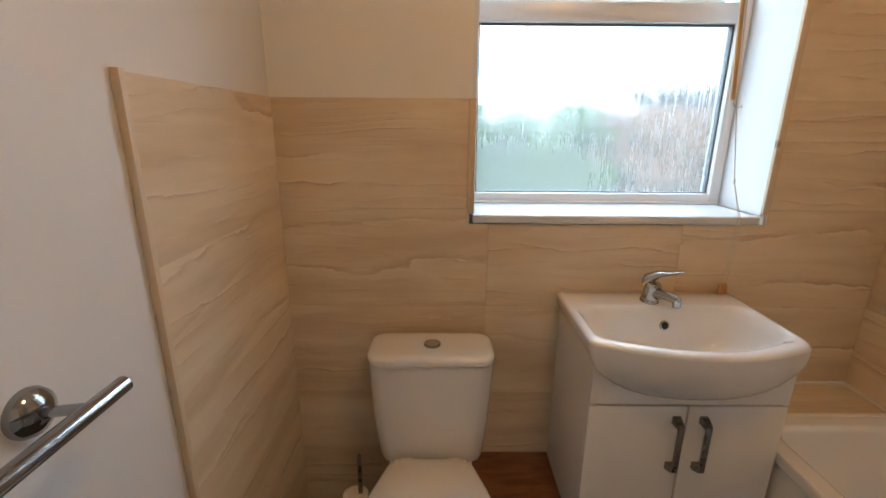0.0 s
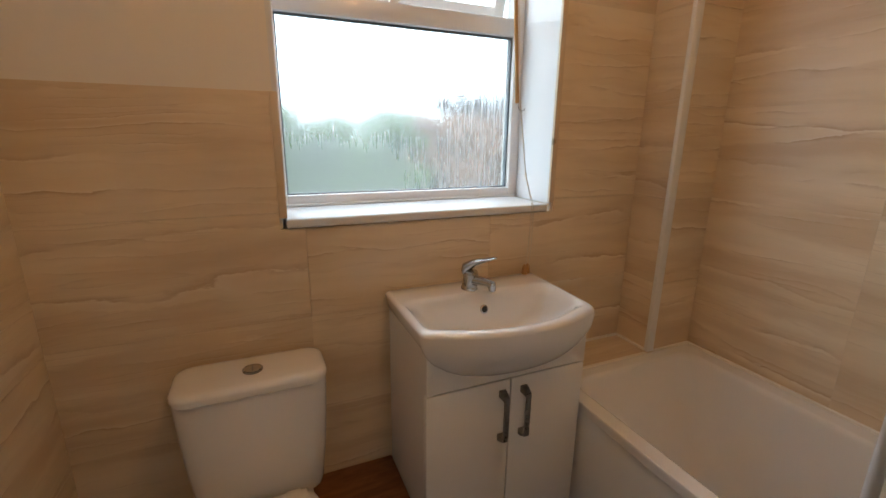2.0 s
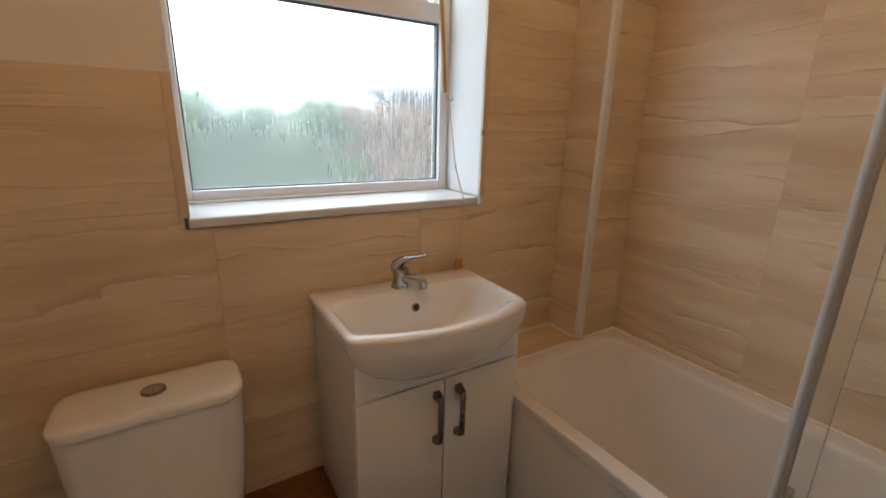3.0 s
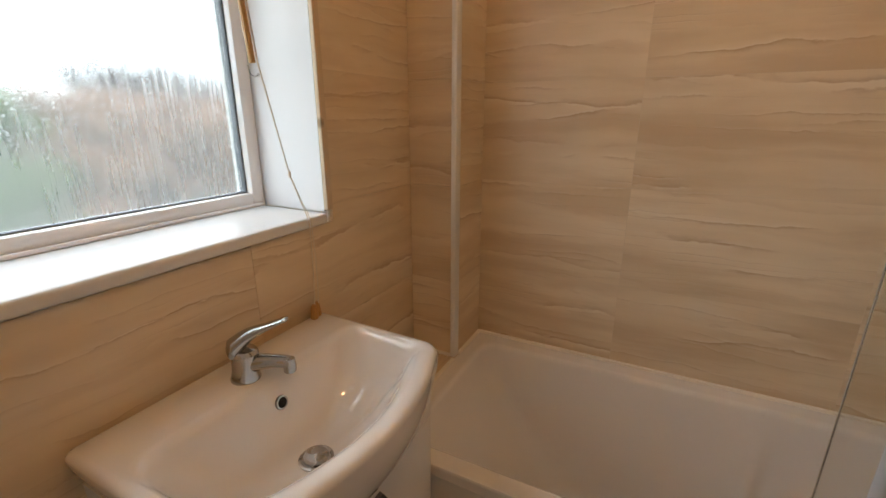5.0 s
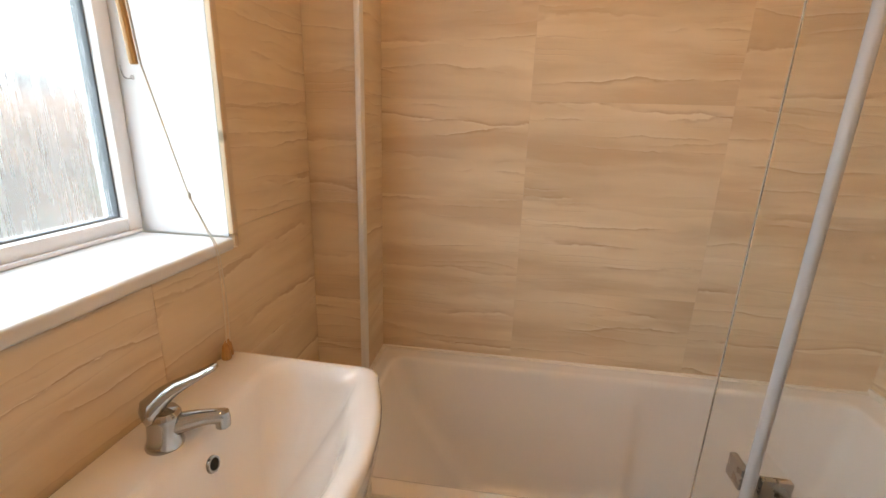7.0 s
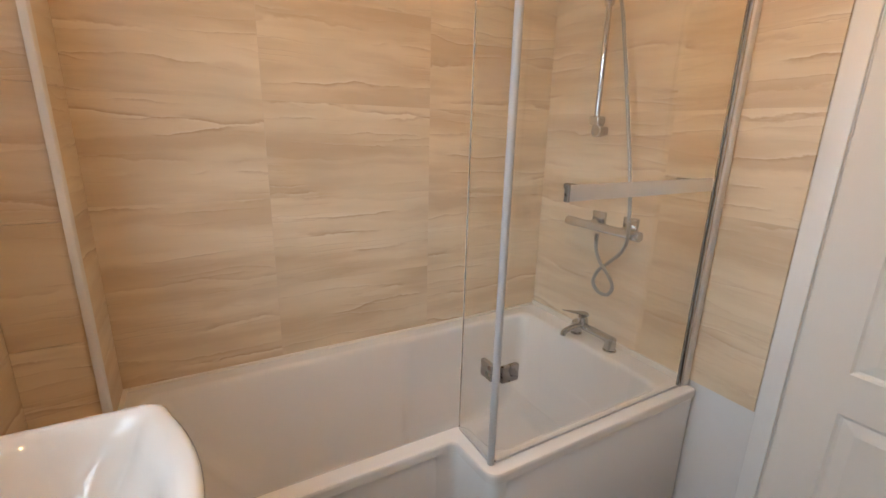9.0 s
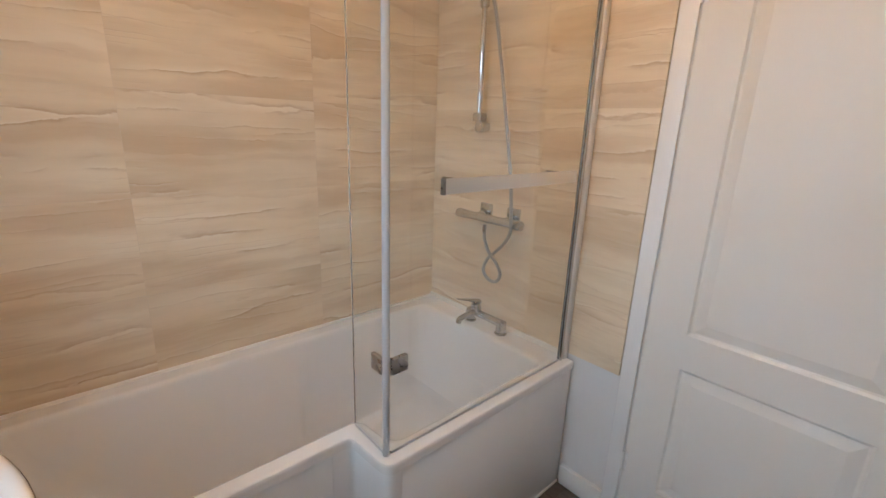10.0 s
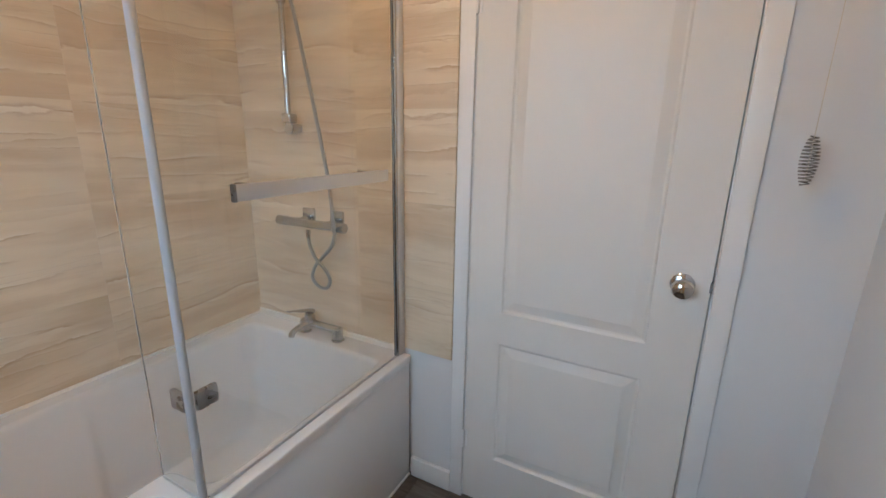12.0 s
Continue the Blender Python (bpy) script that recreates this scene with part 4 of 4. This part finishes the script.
rings = [rrect(TCX, 0.144, 1.722, 1.846, 0.372, 0.03, 0.012), rrect(TCX, 0.161, 1.710, 1.850, 0.377, 0.04, 0.014), rrect(TCX, 0.167, 1.706, 1.851, 0.40, 0.04, 0.014), rrect(TCX, 0.179, 1.702, 1.852, 0.52, 0.04, 0.016), rrect(TCX, 0.1855, 1.699, 1.854, 0.63, 0.04, 0.018), rrect(TCX, 0.1885, 1.696, 1.855, 0.7215, 0.04, 0.018)]
part("cistern", loft(B(), rings, True, True), CERAMIC, toilet, "tapered ceramic cistern", 50)
rings = [rrect(TCX, 0.182, 1.706, 1.853, 0.7225, 0.045, 0.02), rrect(TCX, 0.1895, 1.693, 1.856, 0.725, 0.045, 0.02), rrect(TCX, 0.191, 1.690, 1.856, 0.727, 0.045, 0.02), rrect(TCX, 0.1915, 1.689, 1.856, 0.741, 0.045, 0.02), rrect(TCX, 0.190, 1.691, 1.855, 0.747, 0.045, 0.02), rrect(TCX, 0.185, 1.696, 1.851, 0.752, 0.045, 0.02), rrect(TCX, 0.177, 1.704, 1.845, 0.7545, 0.045, 0.02), rrect(TCX, 0.165, 1.714, 1.832, 0.7557, 0.04, 0.018), rrect(TCX, 0.06, 1.75, 1.80, 0.7565, 0.01, 0.005)]
part("cistern_lid", loft(B(), rings, True, True), CERAMIC, toilet, "", 50)
bm = B()
spin(bm, [(0.026, -0.002), (0.026, 0.004), (0.0235, 0.0052), (0.022, 0.003), (0.004, 0.0028)], Matrix.Translation((TCX + 0.003, 1.764, 0.756)), 24)
button = part("flush_button", bm, PEWTER, toilet, "round split chrome flush button")
for side in (-1, 1):
    half = [(side * 0.0212 * math.sin(math.pi * k / 12) + side * 0.0008, 0.0205 * math.cos(math.pi * k / 12)) for k in range(13)]
    part("half_button", loft(B(), [[(TCX + 0.003 + x * f, 1.764 + y * f, z) for x, y in half] for z, f in ((0.7585, 1.0), (0.7612, 0.98), (0.7618, 0.9))], True, True), CHROME, button)


def seat_outline(s, z):
    """Straight narrow back, straight flared flanks and an elliptic front."""
    half = [(0.0, 0.222), (0.06, 0.222), (0.112, 0.221), (0.113, 0.204), (0.124, 0.202), (0.130, 0.192), (0.143, 0.155), (0.160, 0.11), (0.174, 0.065), (0.184, 0.022)]
    half += [(0.187 * math.cos(a), -0.01 - 0.225 * math.sin(a)) for a in [math.pi / 2 * k / 12 for k in range(13)]]
    loop = half + [(-x, y) for x, y in half[-2:0:-1]]
    return [(TCX + x * s, 1.462 + y * s, z) for x, y in loop]


part("seat", loft(B(), [seat_outline(0.97, 0.372), seat_outline(1.0, 0.376), seat_outline(1.0, 0.387), seat_outline(0.985, 0.390)], True, True), SEAT, toilet, "", 50)
part("seat_lid", loft(B(), [seat_outline(0.99, 0.3915), seat_outline(1.01, 0.396), seat_outline(1.005, 0.404), seat_outline(0.96, 0.410), seat_outline(0.5, 0.413)], True, True), SEAT, toilet, "closed plastic seat lid", 50)
for dx in (-0.075, 0.075):
    part("seat_hinge", rod(B(), (TCX + dx - 0.02, 1.692, 0.388), (TCX + dx + 0.02, 1.692, 0.388), 0.011, seg=14, edge=0.002), SEAT, toilet)
rings = [[(TCX + (x - TCX) * a, 1.47 + (y - 1.462) * b + c, z) for x, y, _ in seat_outline(1.0, 0)] for a, b, c, z in ((0.62, 0.80, 0.06, 0.0), (0.58, 0.76, 0.06, 0.05), (0.60, 0.80, 0.05, 0.15), (0.80, 0.92, 0.01, 0.28), (0.96, 1.0, -0.005, 0.34), (0.98, 1.0, -0.008, 0.370))]
part("pan", loft(B(), rings, True, True), CERAMIC, toilet, "", 50)
part("pan_shelf", loft(B(), [rrect(TCX, 0.10, 1.64, 1.83, 0.281, 0.03), rrect(TCX, 0.13, 1.62, 1.84, 0.35, 0.03), rrect(TCX, 0.13, 1.62, 1.84, 0.371, 0.03)], True, True), CERAMIC, toilet, "", 50)

brush = thing("toilet_brush", (-1.853, 1.63, 0.0), "white toilet brush holder with a dark handle on the floor", "toilet brush")
part("holder", spin(B(), [(0.045, 0.0), (0.047, 0.004), (0.040, 0.27), (0.038, 0.322), (0.024, 0.332), (0.015, 0.331)], Matrix.Translation((-1.853, 1.63, 0)), 22), SEAT, brush)
part("handle", rod(B(), (-1.838, 1.63, 0.32), (-1.836, 1.63, 0.468), 0.0065, seg=10, edge=0.002), PEWTER, brush, "dark metal brush handle")

# ---- wooden ledge over the pipes ----
ledge = thing("pipe_ledge", (-1.42, 1.74, 0.0), "reddish stained wooden boxed ledge under the tiles beside the toilet", "ledge")
part("top_board", box(B(), -1.60, CX0 - 0.002, 1.617, N_Y - 0.001, 0.256, 0.276, 0.003), LEDGEW, ledge)
part("front_board", box(B(), -1.60, CX0 - 0.002, 1.624, 1.640, 0.002, 0.256, 0.001), LEDGEW, ledge)

# ---- towel rail ----
towel = thing("towel_rail", (-2.05, 0.8, 1.06), "chrome towel rail on the white wall", "towel rail")
RX = W_X + 0.078
part("bar", rod(B(), (RX, 0.50, 1.074), (RX, 1.065, 1.074), 0.0112, seg=18, edge=0.002), DARK_REFLECT, towel)
for y in (1.017, 0.54):
    part("wall_rose", spin(B(), [(0.031, 0), (0.0315, 0.004), (0.0285, 0.012), (0.020, 0.018), (0.012, 0.0225), (0.007, 0.0235)], along((W_X - T, y, 1.064), (1, y, 1.064)), 28), DARK_REFLECT, towel, "domed chrome wall rose")
    part("post", rod(B(), (W_X + 0.01, y, 1.064), (RX, y, 1.072), 0.0068, seg=14), DARK_REFLECT, towel)

# ---- outdoors ----
bm = B()
box(bm, -400, 400, -400, 800, -3.2, -3.0)
solid("ground", bm, GRASS, "green lawn and fields reaching the horizon", "ground", "structure")
bm = B()
loft(bm, [[(160 * math.cos(radians(e)) * math.sin(radians(a)), 160 * math.cos(radians(e)) * math.cos(radians(a)), 160 * math.sin(radians(e))) for a in range(-88, 89, 8)] for e in (-1.1, 8, 20, 35, 50, 65, 80, 89)], False, False, False)
CLOUDS = mat("overcast_cloud", (0.0, 0.0, 0.0), 1.0, 0.0, 0.0)
CLOUDS.node_tree.nodes["Principled BSDF"].inputs["Emission Color"].default_value = (0.70, 0.86, 1.0, 1)
CLOUDS.node_tree.nodes["Principled BSDF"].inputs["Emission Strength"].default_value = CLOUD
solid("backdrop", bm, CLOUDS, "pale overcast sky beyond the fields", "sky", "structure")
rnd = random.Random(5)


def bush(name, at, x0, x1, y0, y1, top, n, size, material, label):
    ob = thing(name, at, label, name)
    bm = B()
    for k in range(n):
        x, y = rnd.uniform(x0, x1), rnd.uniform(y0, y1)
        z = -3.0 + (top + 3.0) * rnd.random() ** 0.5
        s = size * rnd.uniform(0.6, 1.3)
        bmesh.ops.create_icosphere(bm, subdivisions=1, radius=s, matrix=Matrix.Translation((x, y, z - s)) @ Matrix.Rotation(rnd.uniform(0, 6), 4, (rnd.random(), 1, rnd.random())) @ Matrix.Diagonal((1, 0.8, rnd.uniform(0.6, 1.2), 1)))
    tagged(part("foliage", bm, material, ob), kind="stuff")
    return ob


bush("hedge", (8.0, 11.0, -3.0), 2.0, 17.0, 10.4, 11.8, 2.0, 800, 0.32, HEDGE, "long brown leafless hedge beyond the window")
bush("shrub", (-2.0, 11.0, -3.0), -9.0, 2.4, 10.4, 11.8, 2.0, 650, 0.34, SHRUB, "dense green evergreen shrubs beyond the window")


bush("thicket", (10.0, 12.8, -3.0), 3.2, 20.0, 12.2, 13.4, 2.55, 420, 0.26, BARK, "bare grey-brown thicket behind the hedge")


def tree(x, y, h):
    ob = thing("tree", (x, y, -3.0), "bare grey-brown winter tree behind the hedge", "tree", "bare trees behind the hedge")
    part("trunk", tube(B(), smooth_line([(x, y, -3), (x + 0.08, y, -1), (x, y + 0.1, h - 1.2)], 5), lambda t: 0.16 - 0.1 * t, 8), BARK, ob)
    bm = B()
    for k in range(230):
        a, l = rnd.uniform(0, 6.28), rnd.uniform(0.5, 1.5)
        p0 = Vector((x + 0.02, y + 0.05, rnd.uniform(-0.8, h - 1.0)))
        p1 = p0 + Vector((math.cos(a) * l, math.sin(a) * l * 0.6, rnd.uniform(0.3, 1.2)))
        tube(bm, smooth_line([p0, (p0 + p1) / 2 + Vector((0, 0, -0.08)), p1], 3), lambda t: 0.06 - 0.035 * t, 5)
    part("limbs", bm, BARK, ob)


for x, h in ((3.4, 2.2), (4.3, 2.7), (5.2, 2.9), (6.2, 2.9), (7.4, 3.0), (8.8, 2.9)):
    tree(x, 12.6, h)

# ---- floor planks ----
def plate(w, h, t=T, c=0.0004):
    """A tile or plank lying in its own x-y plane, face up, with eased edges."""
    bm = B()
    loft(bm, [[(-w / 2, -h / 2, 0), (w / 2, -h / 2, 0), (w / 2, h / 2, 0), (-w / 2, h / 2, 0)],
              [(-w / 2, -h / 2, t - c), (w / 2, -h / 2, t - c), (w / 2, h / 2, t - c), (-w / 2, h / 2, t - c)],
              [(c - w / 2, c - h / 2, t), (w / 2 - c, c - h / 2, t), (w / 2 - c, h / 2 - c, t), (c - w / 2, h / 2 - c, t)]], True, True)
    return bm


MESHES = {}


def piece(name, w, h, material, m, parent, t=T):
    key = (name, round(w, 4), round(h, 4), t)
    if key not in MESHES:
        MESHES[key] = mesh_of(name, plate(w, h, t), material, 20)
    ob = new(name, MESHES[key])
    ob.parent = parent
    ob.matrix_basis = m
    return ob


k = 0
x = W_X - T
while x < E_X:
    w = min(0.15, E_X - x)
    y0 = S_Y - T - (0.0, 0.7, 0.35)[k % 3]
    while y0 < N_Y:
        a, b = max(y0, S_Y - T), min(y0 + 1.05, N_Y)
        if b - a > 0.03:
            piece("plank", b - a - 0.0015, w - 0.0015, FLOORW, Matrix.Translation((x + w / 2, (a + b) / 2, -0.004)) @ Matrix.Rotation(radians(90), 4, "Z"), floor, 0.004)
        y0 += 1.05
    x += 0.15
    k += 1

# ---- wall tiles: u runs along the wall, the face looks into the room ----
FACING = {"n": Matrix(((1, 0, 0, 0), (0, 0, -1, 0), (0, 1, 0, 0), (0, 0, 0, 1))),
          "s": Matrix(((-1, 0, 0, 0), (0, 0, 1, 0), (0, 1, 0, 0), (0, 0, 0, 1))),
          "e": Matrix(((0, 0, -1, 0), (-1, 0, 0, 0), (0, 1, 0, 0), (0, 0, 0, 1))),
          "w": Matrix(((0, 0, 1, 0), (1, 0, 0, 0), (0, 1, 0, 0), (0, 0, 0, 1)))}


def courses(z0, z1):
    zs = [Z0 + ROW * k for k in range(-6, 5)]
    return [(max(a, z0), min(b, z1)) for a, b in zip(zs, zs[1:]) if min(b, z1) - max(a, z0) > 0.015]


def tile_run(face, parent, us, z0, z1, plane):
    """Tiles in every course from z0 to z1, between the joints us along the wall, on a bed of grout."""
    a, b, d = us[0] + 0.001, us[-1] - 0.001, 0.0004
    bed = {"n": (a, b, plane + d, plane + T), "s": (a, b, plane - T, plane - d), "e": (plane + d, plane + T, a, b), "w": (plane - T, plane - d, a, b)}[face]
    part("grout", box(B(), *bed, z0 + 0.001, z1 - 0.001), GROUT, parent)
    for za, zb in courses(z0, z1):
        for a, b in zip(us, us[1:]):
            if b - a < 0.01:
                continue
            u, z, w, h = (a + b) / 2, (za + zb) / 2, b - a - 0.0009, zb - za - 0.0009
            at = {"n": (u, plane + T, z), "s": (u, plane - T, z), "e": (plane + T, u, z), "w": (plane - T, u, z)}[face]
            piece("tile", w, h, TILE, Matrix.Translation(at) @ FACING[face], parent)


JN = [W_X - 0.004, -1.453, -0.853, COL[0] + 0.004]
MIDZ = Z0 - ROW
LOW = WIN[2] - 0.006                            # underside of the window board


def cut_tile(outline, parent):
    """A tile of the window wall cut to an L round the corner of the window board."""
    u, z = sum(p[0] for p in outline) / len(outline), sum(p[1] for p in outline) / len(outline)
    bm = B()
    loft(bm, [[(x - u, h - z, d) for x, h in outline] for d in (0, T)], True, True)
    ob = new("tile", mesh_of("tile", bm, TILE, 20))
    ob.parent = parent
    ob.matrix_basis = Matrix.Translation((u, N_Y + T, z)) @ FACING["n"]
    return ob


g = 0.0005
cut_tile([(JN[0] + g, MIDZ - ROW + g), (JN[1] - g, MIDZ - ROW + g), (JN[1] - g, LOW), (WIN[0] - 0.0205, LOW), (WIN[0] - 0.0205, MIDZ - g), (JN[0] + g, MIDZ - g)], wall_north)
cut_tile([(JN[2] + g, MIDZ - ROW + g), (JN[3] - g, MIDZ - ROW + g), (JN[3] - g, MIDZ - g), (WIN[1] + 0.0195, MIDZ - g), (WIN[1] + 0.0195, LOW), (JN[2] + g, LOW)], wall_north)
tile_run("n", wall_north, [W_X - 0.004, WIN[0] - 0.02], MIDZ, Z0, N_Y)
tile_run("n", wall_north, JN, 0.0, MIDZ - ROW, N_Y)
tile_run("n", wall_north, [JN[1], JN[2]], MIDZ - ROW, LOW, N_Y)
tile_run("n", wall_north, [WIN[1] + 0.019, COL[0] + 0.004], MIDZ, H, N_Y)
tile_run("e", wall_east, [-0.004, 0.605, 1.21, COL[1] + 0.004], RIM - 0.03, H, E_X)
tile_run("s", wall_south, [-1.027, -0.61, 0.0], 0.58, H, S_Y)
tile_run("w", wall_west, [1.273, N_Y], 0.0, Z0, W_X)
for za, zb in courses(RIM, H):
    piece("tile", N_Y - COL[1] - 0.014, zb - za - 0.0014, TILE, Matrix.Translation((COL[0] + T, (N_Y + COL[1] + 0.012) / 2, (za + zb) / 2)) @ FACING["e"], column)
    piece("tile", -COL[0] - 0.024, zb - za - 0.0014, TILE, Matrix.Translation(((COL[0] + 0.022) / 2, COL[1] + T, (za + zb) / 2)) @ FACING["n"], column)
piece("tile", 0.70 + COL[0] - 0.002, N_Y - COL[1] - 0.004, TILE, Matrix.Translation(((COL[0] - 0.70) / 2, (N_Y + COL[1]) / 2, RIM - T)), shelf)
